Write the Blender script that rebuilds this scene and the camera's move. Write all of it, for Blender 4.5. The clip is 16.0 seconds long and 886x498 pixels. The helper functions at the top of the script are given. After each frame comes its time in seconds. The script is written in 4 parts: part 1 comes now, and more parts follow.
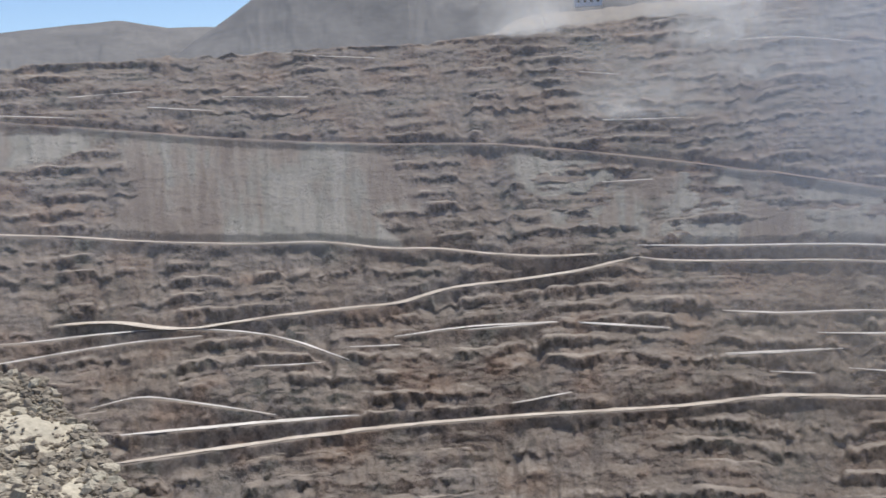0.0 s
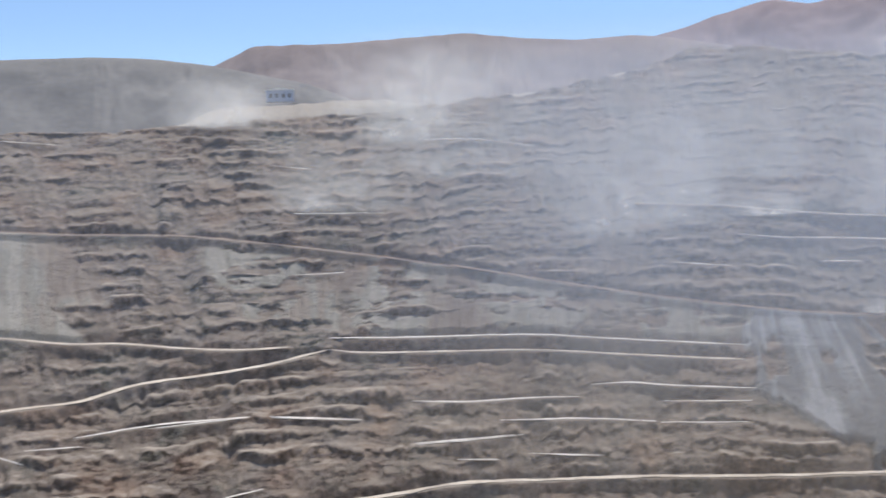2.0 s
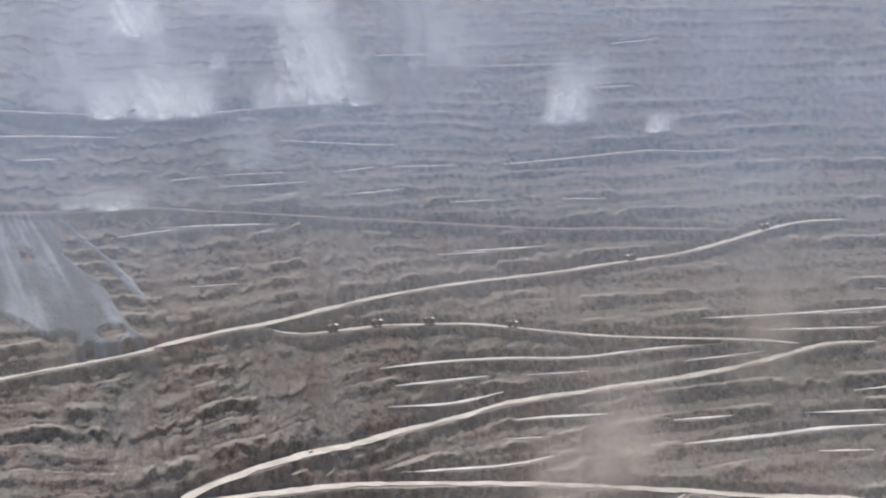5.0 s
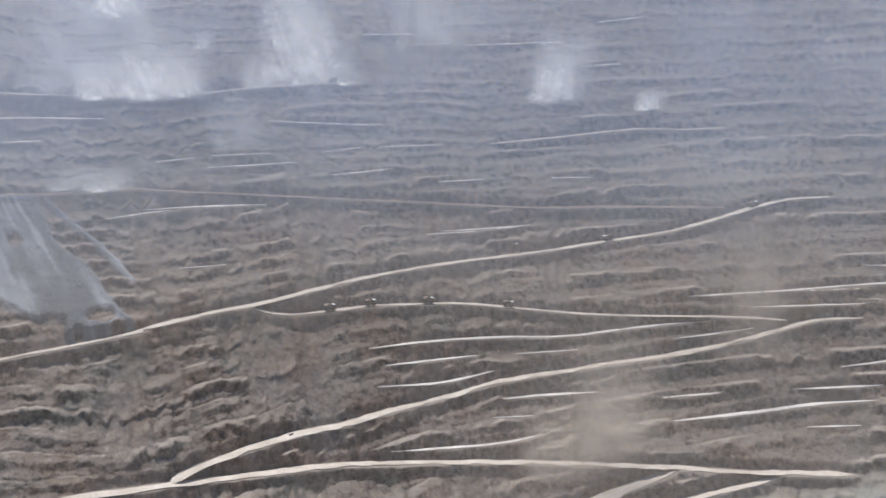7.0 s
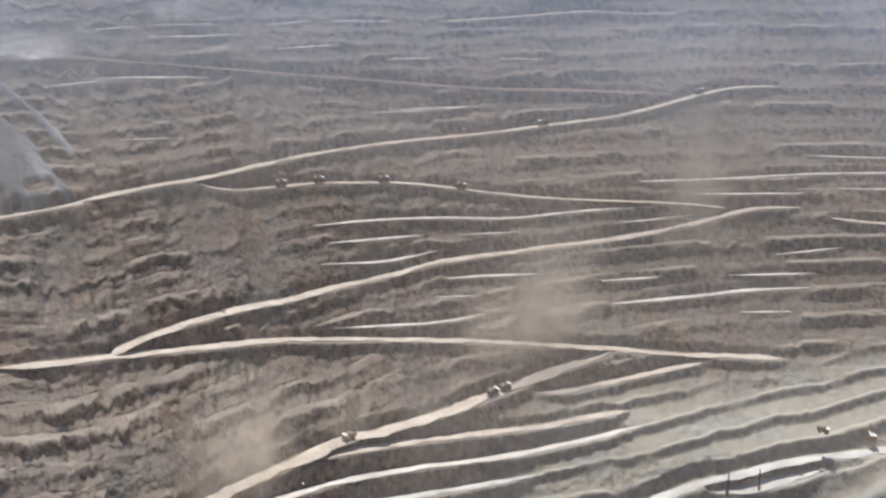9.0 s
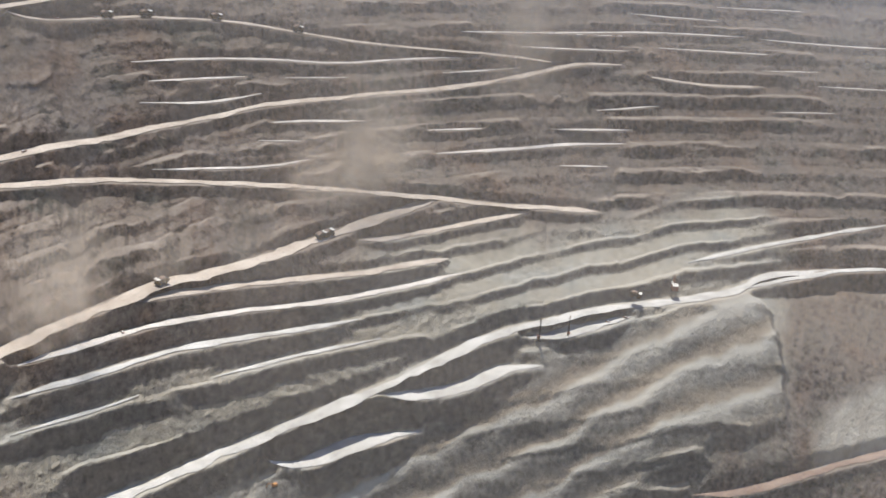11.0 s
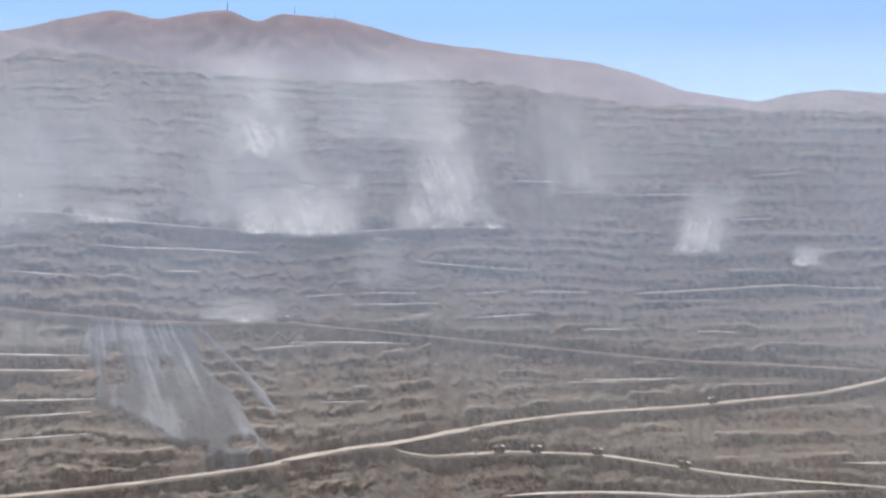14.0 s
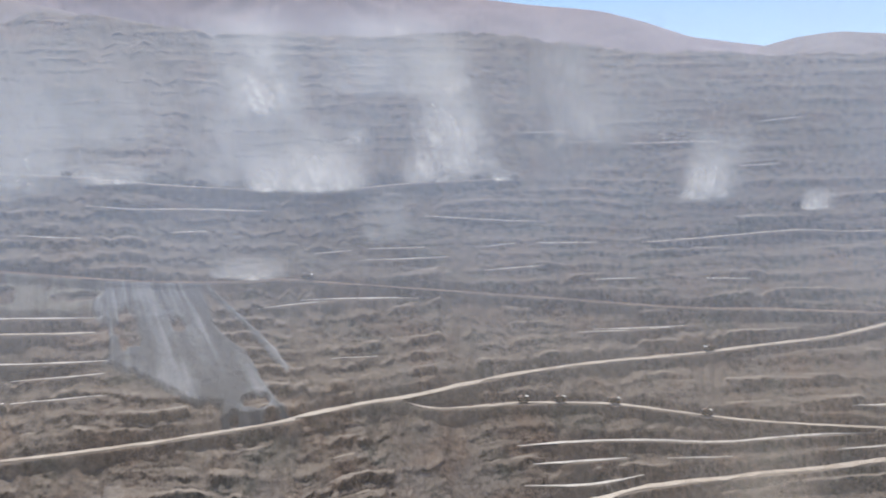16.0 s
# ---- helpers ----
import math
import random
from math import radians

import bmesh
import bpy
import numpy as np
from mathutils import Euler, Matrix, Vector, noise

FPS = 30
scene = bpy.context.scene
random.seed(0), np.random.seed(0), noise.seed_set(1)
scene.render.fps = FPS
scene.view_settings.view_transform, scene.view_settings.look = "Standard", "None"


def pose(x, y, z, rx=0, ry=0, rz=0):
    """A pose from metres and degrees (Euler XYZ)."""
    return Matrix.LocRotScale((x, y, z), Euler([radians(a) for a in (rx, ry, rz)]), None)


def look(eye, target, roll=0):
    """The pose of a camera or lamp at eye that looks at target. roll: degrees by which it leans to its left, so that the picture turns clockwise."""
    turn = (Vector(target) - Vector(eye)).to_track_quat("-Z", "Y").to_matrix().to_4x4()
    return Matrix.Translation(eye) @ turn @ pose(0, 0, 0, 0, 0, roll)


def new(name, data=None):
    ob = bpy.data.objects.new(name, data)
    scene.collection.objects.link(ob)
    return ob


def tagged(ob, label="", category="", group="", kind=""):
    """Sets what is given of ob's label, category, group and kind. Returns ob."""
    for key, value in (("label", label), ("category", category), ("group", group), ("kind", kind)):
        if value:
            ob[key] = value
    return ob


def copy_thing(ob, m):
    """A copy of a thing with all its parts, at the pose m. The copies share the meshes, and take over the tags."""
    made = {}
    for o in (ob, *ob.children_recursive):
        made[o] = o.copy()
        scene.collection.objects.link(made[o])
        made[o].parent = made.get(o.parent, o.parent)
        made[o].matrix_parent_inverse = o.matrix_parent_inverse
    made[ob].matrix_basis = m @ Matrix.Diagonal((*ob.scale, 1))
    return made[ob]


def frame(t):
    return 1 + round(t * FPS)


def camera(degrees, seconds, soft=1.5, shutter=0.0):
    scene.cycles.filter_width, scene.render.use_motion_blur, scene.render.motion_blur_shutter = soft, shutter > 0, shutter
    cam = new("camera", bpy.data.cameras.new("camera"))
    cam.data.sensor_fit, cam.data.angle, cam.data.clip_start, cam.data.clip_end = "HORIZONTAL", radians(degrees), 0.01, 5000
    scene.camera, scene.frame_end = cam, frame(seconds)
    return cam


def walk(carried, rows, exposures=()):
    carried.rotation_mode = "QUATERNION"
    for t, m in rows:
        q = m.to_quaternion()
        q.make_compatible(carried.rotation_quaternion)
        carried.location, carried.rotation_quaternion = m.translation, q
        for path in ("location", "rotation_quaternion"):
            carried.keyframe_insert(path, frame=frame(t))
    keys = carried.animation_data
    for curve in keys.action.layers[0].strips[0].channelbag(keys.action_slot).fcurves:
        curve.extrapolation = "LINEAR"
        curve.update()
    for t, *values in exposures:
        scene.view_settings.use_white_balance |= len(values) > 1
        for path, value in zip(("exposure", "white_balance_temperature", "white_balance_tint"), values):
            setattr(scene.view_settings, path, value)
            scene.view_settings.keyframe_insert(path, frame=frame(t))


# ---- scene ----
cam = camera(42.95, 16.0, soft=1.5, shutter=0.3)
PATH = [
    (0.0, pose(0, 0, 0, 84.00, 3.00, 0.00)),
    (0.5, pose(0, 0, 0, 85.12, 2.99, 2.50)),
    (0.8, pose(0, 0, 0, 85.78, 2.69, 0.98)),
    (1.0, pose(0, 0, 0, 86.21, 2.43, -1.24)),
    (1.5, pose(0, 0, 0, 87.24, 2.14, -7.90)),
    (2.0, pose(0, 0, 0, 88.06, 2.00, -15.54)),
    (2.4, pose(0, 0, 0, 88.58, 1.76, -22.34)),
    (2.5, pose(0, 0, 0, 88.66, 1.82, -24.09)),
    (3.0, pose(0, 0, 0, 88.93, 1.41, -32.82)),
    (3.5, pose(0, 0, 0, 88.26, 1.27, -41.67)),
    (4.0, pose(0, 0, 0, 86.65, 1.17, -49.40)),
    (4.5, pose(0, 0, 0, 84.14, 1.24, -53.76)),
    (5.0, pose(0, 0, 0, 81.65, 1.56, -54.93)),
    (5.2, pose(0, 0, 0, 80.81, 1.69, -54.99)),
    (7.3, pose(0, 0, 0, 80.67, 1.79, -55.62)),
    (7.5, pose(0, 0, 0, 80.89, 1.66, -55.69)),
    (8.0, pose(0, 0, 0, 80.78, 1.28, -55.81)),
    (8.5, pose(0, 0, 0, 78.56, 0.74, -56.37)),
    (9.0, pose(0, 0, 0, 74.46, -0.18, -57.99)),
    (9.5, pose(0, 0, 0, 70.28, -1.77, -60.55)),
    (9.7, pose(0, 0, 0, 68.87, -2.47, -61.76)),
    (11.8, pose(0, 0, 0, 67.18, -5.09, -66.30)),
    (12.0, pose(0, 0, 0, 67.83, -4.19, -64.63)),
    (12.5, pose(0, 0, 0, 71.23, -1.72, -58.84)),
    (13.0, pose(0, 0, 0, 76.88, -0.06, -53.45)),
    (13.5, pose(0, 0, 0, 82.89, 0.05, -49.81)),
    (14.0, pose(0, 0, 0, 88.04, -0.20, -48.06)),
    (14.5, pose(0, 0, 0, 90.46, -0.03, -47.96)),
    (15.0, pose(0, 0, 0, 90.19, 0.40, -47.89)),
    (15.5, pose(0, 0, 0, 88.07, 0.84, -47.79)),
    (16.0, pose(0, 0, 0, 85.69, 1.31, -47.74)),
]
walk(cam, PATH, exposures=[(0.0, -0.12, 6300, 10), (0.5, 0.08, 6300, 10), (3.0, 0.08, 6300, 10), (5.0, 0.08, 6080, 10), (7.5, 0.08, 6200, 10), (8.5, 0.1, 6450, 10), (12.0, 0.1, 6400, 10), (14.0, 0.08, 6380, 10), (16.0, 0.08, 6350, 10)])

# ---- world, sun and exposure ----
SUN_TURN, SUN_HEIGHT = 40.0, 68.0  # degrees right of the y axis, and above the horizon
world = bpy.data.worlds.new("sky")
scene.world = world
world.use_nodes = True
wn = world.node_tree.nodes
sky = wn.new("ShaderNodeTexSky")
sky.sky_type, sky.sun_disc = "NISHITA", False
sky.sun_elevation, sky.sun_rotation = radians(SUN_HEIGHT), radians(SUN_TURN)
sky.altitude, sky.air_density, sky.dust_density, sky.ozone_density = 2800, 1.0, 0.2, 1.6
world.node_tree.links.new(sky.outputs[0], wn["Background"].inputs[0])
wn["Background"].inputs[1].default_value = 0.15
lamp = bpy.data.lights.new("sun", "SUN")
lamp.energy, lamp.angle, lamp.color = 5.4, radians(0.6), (1.0, 0.94, 0.84)
sun = new("sun", lamp)
_t, _h = radians(SUN_TURN), radians(SUN_HEIGHT)
sun.matrix_world = look((4000 * math.sin(_t) * math.cos(_h), 4000 * math.cos(_t) * math.cos(_h), 4000 * math.sin(_h)), (0, 0, 0))
scene.cycles.transparent_max_bounces = 32


# ---- helpers of this scene ----
def lattice(ix, iy, seed):
    h = ix * np.uint32(374761393) + iy * np.uint32(668265263) + np.uint32((seed * 974634777) & 0xFFFFFFFF)
    h = (h ^ (h >> np.uint32(13))) * np.uint32(1274126177)
    return ((h ^ (h >> np.uint32(16))) & np.uint32(0xFFFF)).astype(np.float32) * np.float32(1 / 65535)


def vnoise(x, y, seed=0):
    """Smooth noise from -1 to 1."""
    x, y = np.broadcast_arrays(np.asarray(x, np.float32), np.asarray(y, np.float32))
    fx, fy = np.floor(x), np.floor(y)
    u, v = x - fx, y - fy
    u, v = u * u * (3 - 2 * u), v * v * (3 - 2 * v)
    ix, iy = fx.astype(np.int32).astype(np.uint32), fy.astype(np.int32).astype(np.uint32)
    jx, jy = ix + np.uint32(1), iy + np.uint32(1)
    a, b = lattice(ix, iy, seed), lattice(jx, iy, seed)
    c, d = lattice(ix, jy, seed), lattice(jx, jy, seed)
    a += (b - a) * u
    c += (d - c) * u
    return 2 * (a + (c - a) * v) - 1


def fbm(x, y, seed=0, octaves=4):
    total, amp = 0, 0.5
    for i in range(octaves):
        total = total + amp * vnoise(x, y, seed + i * 17)
        x, y, amp = x * 2.03 + 11.3, y * 2.03 + 5.7, amp * 0.5
    return total


def smooth(lo, hi, v):
    t = np.clip((v - lo) / (hi - lo), 0, 1)
    return t * t * (3 - 2 * t)


PIT_E = (-40, -36, -30, -25, -19, -12, -6, -2, 0, 3, 6.5, 9)
PIT_H = (800, 860, 930, 1010, 1140, 1290, 1450, 1575, 1645, 1765, 1930, 2060)


def run(e):
    """Horizontal distance of the pit's far slope, seen from the lookout at e degrees above the level."""
    return sum(np.interp(e + d, PIT_E, PIT_H) for d in (-1.2, -0.6, 0, 0.6, 1.2)) / 5


def reach(a):
    """The pit is longer towards its far end."""
    t = np.maximum(a - 36, 0)
    return 1 + 0.009 * t * t / (t + 8)


def bearing(a, e):
    """The place on the smooth far slope at a degrees right of the y axis and e degrees above the level."""
    h = float(run(e) * reach(a))
    return Vector((h * math.sin(radians(a)), h * math.cos(radians(a)), h * math.tan(radians(e))))


def rim(a):
    return np.interp(a, (-27, -20, -10, -2, 6, 15, 24, 28, 32, 36, 43, 50, 54, 57, 64, 70, 97), (3.8, 4.0, 4.4, 4.3, 4.8, 5.4, 6.4, 7.6, 7.4, 6.8, 6.5, 6.5, 6.0, 5.4, 5.0, 4.6, 4.2))


def grid_mesh(name, verts, rows, cols, material, attributes=None, closed=False):
    """A mesh of rows x cols vertices."""
    i = np.arange(rows * cols).reshape(rows, cols)
    q = np.stack([i[:-1, :-1], i[:-1, 1:], i[1:, 1:], i[1:, :-1]], -1).reshape(-1, 4)
    me = bpy.data.meshes.new(name)
    me.vertices.add(rows * cols)
    me.vertices.foreach_set("co", verts.astype(np.float32).ravel())
    me.loops.add(q.size)
    me.loops.foreach_set("vertex_index", q.astype(np.int32).ravel())
    me.polygons.add(len(q))
    me.polygons.foreach_set("loop_start", np.arange(0, q.size, 4, dtype=np.int32))
    me.polygons.foreach_set("use_smooth", np.ones(len(q), dtype=bool))
    for key, values in (attributes or {}).items():
        me.attributes.new(key, "FLOAT", "POINT").data.foreach_set("value", values.astype(np.float32).ravel())
    me.update(calc_edges=True)
    me.validate()
    me.materials.append(material)
    return me


def part(name, bm, material, parent=None, label=""):
    me = bpy.data.meshes.new(name)
    bm.to_mesh(me)
    bm.free()
    me.materials.append(material)
    ob = new(name, me)
    if parent:
        ob.parent = parent
    if label:
        tagged(ob, label)
    return ob


def box(bm, x0, x1, y0, y1, z0, z1, taper=0.0):
    """A box with its upper end drawn in by taper metres; adds to bm."""
    v = [bm.verts.new(p) for p in ((x0, y0, z0), (x1, y0, z0), (x1, y1, z0), (x0, y1, z0),
         (x0 + taper, y0 + taper, z1), (x1 - taper, y0 + taper, z1), (x1 - taper, y1 - taper, z1), (x0 + taper, y1 - taper, z1))]
    for f in ((3, 2, 1, 0), (4, 5, 6, 7), (0, 1, 5, 4), (1, 2, 6, 5), (2, 3, 7, 6), (3, 0, 4, 7)):
        bm.faces.new([v[i] for i in f])
    return bm


def prism(bm, outline, y0, y1):
    """An outline in x and z, drawn out from y0 to y1."""
    a = [bm.verts.new((x, y0, z)) for x, z in outline]
    b = [bm.verts.new((x, y1, z)) for x, z in outline]
    bm.faces.new(a)
    bm.faces.new(list(reversed(b)))
    n = len(a)
    for i in range(n):
        bm.faces.new((a[(i + 1) % n], a[i], b[i], b[(i + 1) % n]))
    bmesh.ops.recalc_face_normals(bm, faces=bm.faces)
    return bm


def tube(bm, p, q, r0, r1, sides=8):
    p, q = Vector(p), Vector(q)
    m = Matrix.Translation((p + q) / 2) @ (q - p).to_track_quat("Z", "Y").to_matrix().to_4x4()
    bmesh.ops.create_cone(bm, cap_ends=True, segments=sides, radius1=r0, radius2=r1, depth=(q - p).length, matrix=m)
    return bm


# ---- materials ----
def material(name, rough=0.9, metal=0.0):
    m = bpy.data.materials.new(name)
    m.use_nodes = True
    b = m.node_tree.nodes["Principled BSDF"]
    b.inputs["Roughness"].default_value, b.inputs["Metallic"].default_value = rough, metal
    b.inputs["Specular IOR Level"].default_value = 0.2
    return m, m.node_tree, b


class Nodes:
    """Short forms for building node trees."""
    def __init__(self, tree):
        self.t = tree
        self.co = tree.nodes.new("ShaderNodeTexCoord").outputs["Object"]

    def add(self, kind, **inputs):
        n = self.t.nodes.new(kind)
        for key, value in inputs.items():
            self.put(n.inputs[key.replace("_", " ")], value)
        return n

    def put(self, socket, value):
        if isinstance(value, bpy.types.NodeSocket):
            self.t.links.new(value, socket)
        else:
            socket.default_value = value

    def noise(self, scale, detail=4.0, stretch=None, rough=0.55):
        co = self.co
        if stretch:
            m = self.add("ShaderNodeMapping", Vector=co, Scale=stretch)
            co = m.outputs[0]
        n = self.add("ShaderNodeTexNoise", Vector=co, Scale=scale, Detail=detail, Roughness=rough)
        return n.outputs["Fac"]

    def ramp(self, fac, *stops):
        n = self.add("ShaderNodeValToRGB", Fac=fac)
        e = n.color_ramp.elements
        while len(e) < len(stops):
            e.new(0.5)
        for s, (at, c) in zip(e, stops):
            s.position, s.color = at, (*c, 1) if not isinstance(c, float) else (c, c, c, 1)
        return n.outputs["Color"]

    def mix(self, fac, a, b, kind="MIX"):
        n = self.t.nodes.new("ShaderNodeMix")
        n.data_type, n.blend_type = "RGBA", kind
        self.put(n.inputs[0], fac)
        self.put(n.inputs[6], a if isinstance(a, bpy.types.NodeSocket) else (*a, 1))
        self.put(n.inputs[7], b if isinstance(b, bpy.types.NodeSocket) else (*b, 1))
        return n.outputs[2]

    def math(self, op, a, b=0.0):
        n = self.t.nodes.new("ShaderNodeMath")
        n.operation = op
        self.put(n.inputs[0], a)
        self.put(n.inputs[1], b)
        return n.outputs[0]

    def attribute(self, name):
        n = self.t.nodes.new("ShaderNodeAttribute")
        n.attribute_name = name
        return n.outputs["Fac"]

    def bump(self, height, distance, strength, normal=None):
        n = self.add("ShaderNodeBump", Height=height, Distance=distance, Strength=strength)
        if normal:
            self.t.links.new(normal, n.inputs["Normal"])
        return n.outputs[0]


def ground_material():
    m, tree, b = material("broken_rock", 0.95)
    n = Nodes(tree)
    up = n.add("ShaderNodeSeparateXYZ", Vector=n.t.nodes.new("ShaderNodeNewGeometry").outputs["Normal"]).outputs[2]
    patches = n.noise(0.006, 5)
    rock = n.ramp(patches, (0.3, (0.115, 0.087, 0.075)), (0.45, (0.168, 0.13, 0.11)), (0.55, (0.20, 0.168, 0.15)), (0.7, (0.145, 0.122, 0.112)))
    hue = n.noise(0.016, 4)
    rock = n.mix(n.ramp(hue, (0.52, 0.0), (0.68, 0.55)), rock, (0.185, 0.115, 0.083))
    rock = n.mix(n.ramp(hue, (0.34, 0.7), (0.47, 0.0)), rock, (0.115, 0.118, 0.105))
    grain = n.noise(0.11, 6, rough=0.7)
    rock = n.mix(0.9, rock, n.ramp(grain, (0.3, 0.05), (0.5, 0.5), (0.72, 1.0)), "OVERLAY")
    talus = n.ramp(n.noise(0.012, 5), (0.3, (0.155, 0.128, 0.108)), (0.5, (0.205, 0.170, 0.142)), (0.7, (0.185, 0.162, 0.146)))
    talus = n.mix(n.ramp(hue, (0.52, 0.0), (0.70, 0.5)), talus, (0.24, 0.165, 0.12))
    talus = n.mix(0.3, talus, n.ramp(n.noise(0.3, 5), (0.3, 0.2), (0.7, 0.9)), "OVERLAY")
    dust = n.ramp(n.noise(0.02, 5), (0.35, (0.20, 0.168, 0.142)), (0.7, (0.34, 0.295, 0.255)))
    edge = n.math("ADD", up, n.math("MULTIPLY", n.math("SUBTRACT", grain, 0.5), 0.35))
    slope = n.add("ShaderNodeMapRange", Value=edge, From_Min=0.70, From_Max=0.87).outputs[0]
    flat = n.add("ShaderNodeMapRange", Value=edge, From_Min=0.90, From_Max=0.985).outputs[0]
    slope = n.math("MAXIMUM", slope, n.math("MULTIPLY", n.attribute("chute"), 0.5))
    colour = n.mix(flat, n.mix(slope, rock, talus), dust)
    # deeper rock is paler and greyer
    deep = n.ramp(n.noise(0.012, 6, (1, 1, 2.5)), (0.3, (0.33, 0.31, 0.255)), (0.48, (0.43, 0.402, 0.335)), (0.62, (0.37, 0.37, 0.33)), (0.75, (0.44, 0.437, 0.40)))
    deep = n.mix(0.2, deep, n.ramp(grain, (0.3, 0.1), (0.7, 0.9)), "OVERLAY")
    seams = n.ramp(n.attribute("strata"), (0.15, (0.31, 0.26, 0.205)), (0.5, (0.41, 0.40, 0.36)), (0.85, (0.48, 0.47, 0.43)))
    deep = n.mix(n.math("MULTIPLY", n.attribute("low"), 0.8), deep, seams)
    # steep bare rock; its dark grey also paints in the bench faces' shade
    bare_shade = n.add("ShaderNodeMapRange", Value=edge, From_Min=0.42, From_Max=0.70).outputs[0]
    deep = n.mix(bare_shade, n.mix(0.4, (0.19, 0.182, 0.172), n.ramp(grain, (0.3, 0.1), (0.7, 0.9)), "OVERLAY"), deep)
    deep = n.mix(n.math("MULTIPLY", flat, 0.4), deep, (0.47, 0.455, 0.42))
    colour = n.mix(n.math("MULTIPLY", n.attribute("pale"), 0.85), colour, deep)
    band = n.ramp(n.attribute("streak"), (0.2, (0.20, 0.162, 0.137)), (0.42, (0.255, 0.215, 0.182)), (0.6, (0.25, 0.235, 0.205)), (0.8, (0.31, 0.285, 0.25)))
    colour = n.mix(n.attribute("band"), colour, band)
    fan = n.ramp(n.attribute("streak"), (0.2, (0.165, 0.17, 0.18)), (0.5, (0.235, 0.24, 0.255)), (0.8, (0.35, 0.355, 0.37)))
    colour = n.mix(n.attribute("fan"), colour, fan)
    colour = n.mix(n.attribute("sand"), colour, n.ramp(n.noise(0.03, 6), (0.3, (0.42, 0.385, 0.33)), (0.7, (0.58, 0.545, 0.48))))
    tree.links.new(colour, b.inputs["Base Color"])
    stony = n.math("SUBTRACT", 1.0, n.math("MULTIPLY", slope, 0.75))
    fine = n.bump(n.noise(0.35, 6, rough=0.7), 2.6, n.math("MULTIPLY", stony, 0.95))
    tree.links.new(n.bump(grain, 7.0, n.math("MULTIPLY", stony, 0.85), fine), b.inputs["Normal"])
    return m


def road_material(name, dark, light):
    m, tree, b = material(name, 0.95)
    n = Nodes(tree)
    c = n.ramp(n.noise(0.03, 5), (0.3, dark), (0.65, light))
    c = n.mix(0.2, c, n.ramp(n.noise(0.4, 4), (0.3, 0.2), (0.7, 0.9)), "OVERLAY")
    tree.links.new(c, b.inputs["Base Color"])
    tree.links.new(n.bump(n.noise(0.25, 5), 0.8, 0.5), b.inputs["Normal"])
    return m


GROUND = ground_material()
ROADS = {"haul": road_material("haul_road_dust", (0.40, 0.34, 0.285), (0.57, 0.505, 0.44)),
         "bench": road_material("bench_rubble", (0.50, 0.46, 0.42), (0.70, 0.66, 0.62)),
         "pale": road_material("pale_crushed_rock", (0.40, 0.39, 0.365), (0.62, 0.61, 0.585)),
         "brown": road_material("brown_road_dirt", (0.20, 0.14, 0.115), (0.31, 0.24, 0.20))}


def mountain_material(name, low, high, scale=0.004):
    m, tree, b = material(name, 0.95)
    n = Nodes(tree)
    c = n.ramp(n.noise(scale, 6), (0.3, low), (0.7, high))
    c = n.mix(0.14, c, n.ramp(n.noise(scale * 9, 5), (0.3, 0.2), (0.7, 0.8)), "OVERLAY")
    tree.links.new(c, b.inputs["Base Color"])
    tree.links.new(n.bump(n.noise(0.012, 6), 6.0, 0.5), b.inputs["Normal"])
    return m


def dust_material(name, colour, density, scale, far=None, lo=0.38, hi=0.75):
    """Airborne dust and stand-in haze: a thin scattering sheet whose density follows its own cloud shape."""
    m = bpy.data.materials.new(name)
    m.use_nodes = True
    tree = m.node_tree
    tree.nodes.clear()
    n = Nodes(tree)
    cloud = n.add("ShaderNodeMapRange", Value=n.noise(scale, 5, (1, 1, 0.5), 0.62), From_Min=lo, From_Max=hi).outputs[0]
    amount = n.math("MULTIPLY", cloud, density)
    amount = n.math("MULTIPLY", amount, n.attribute("fill"))
    # haze sheets turn bluer with height: aerial perspective put into the colour
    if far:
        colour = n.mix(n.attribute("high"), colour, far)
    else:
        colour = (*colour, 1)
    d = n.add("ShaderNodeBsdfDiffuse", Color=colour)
    mix = n.add("ShaderNodeMixShader", Fac=amount)
    tree.links.new(tree.nodes.new("ShaderNodeBsdfTransparent").outputs[0], mix.inputs[1])
    tree.links.new(d.outputs[0], mix.inputs[2])
    tree.links.new(mix.outputs[0], tree.nodes.new("ShaderNodeOutputMaterial").inputs[0])
    return m


# ---- the pit ----
LINES = []


def lay(kind, width, points):
    """A road or bench floor along points, drawn smooth."""
    p = np.array(points, float)
    p = np.vstack([2 * p[0] - p[1], p, 2 * p[-1] - p[-2]])
    out = []
    for i in range(1, len(p) - 2):
        steps = max(2, int(np.linalg.norm(p[i + 1] - p[i]) / 9))
        t = np.arange(steps)[:, None] / steps
        a, b, c, d = p[i - 1:i + 3]
        out.append(0.5 * (2 * b + (c - a) * t + (2 * a - 5 * b + 4 * c - d) * t ** 2 + (3 * b - a - 3 * c + d) * t ** 3))
    line = np.vstack([*out, p[-2:-1]])
    for _ in range(2):  # even out the gradient
        line[1:-1, 2] = (line[:-2, 2] + 2 * line[1:-1, 2] + line[2:, 2]) / 4
    LINES.append((kind, width * (1.0 if kind == "pale" else 0.78), line))


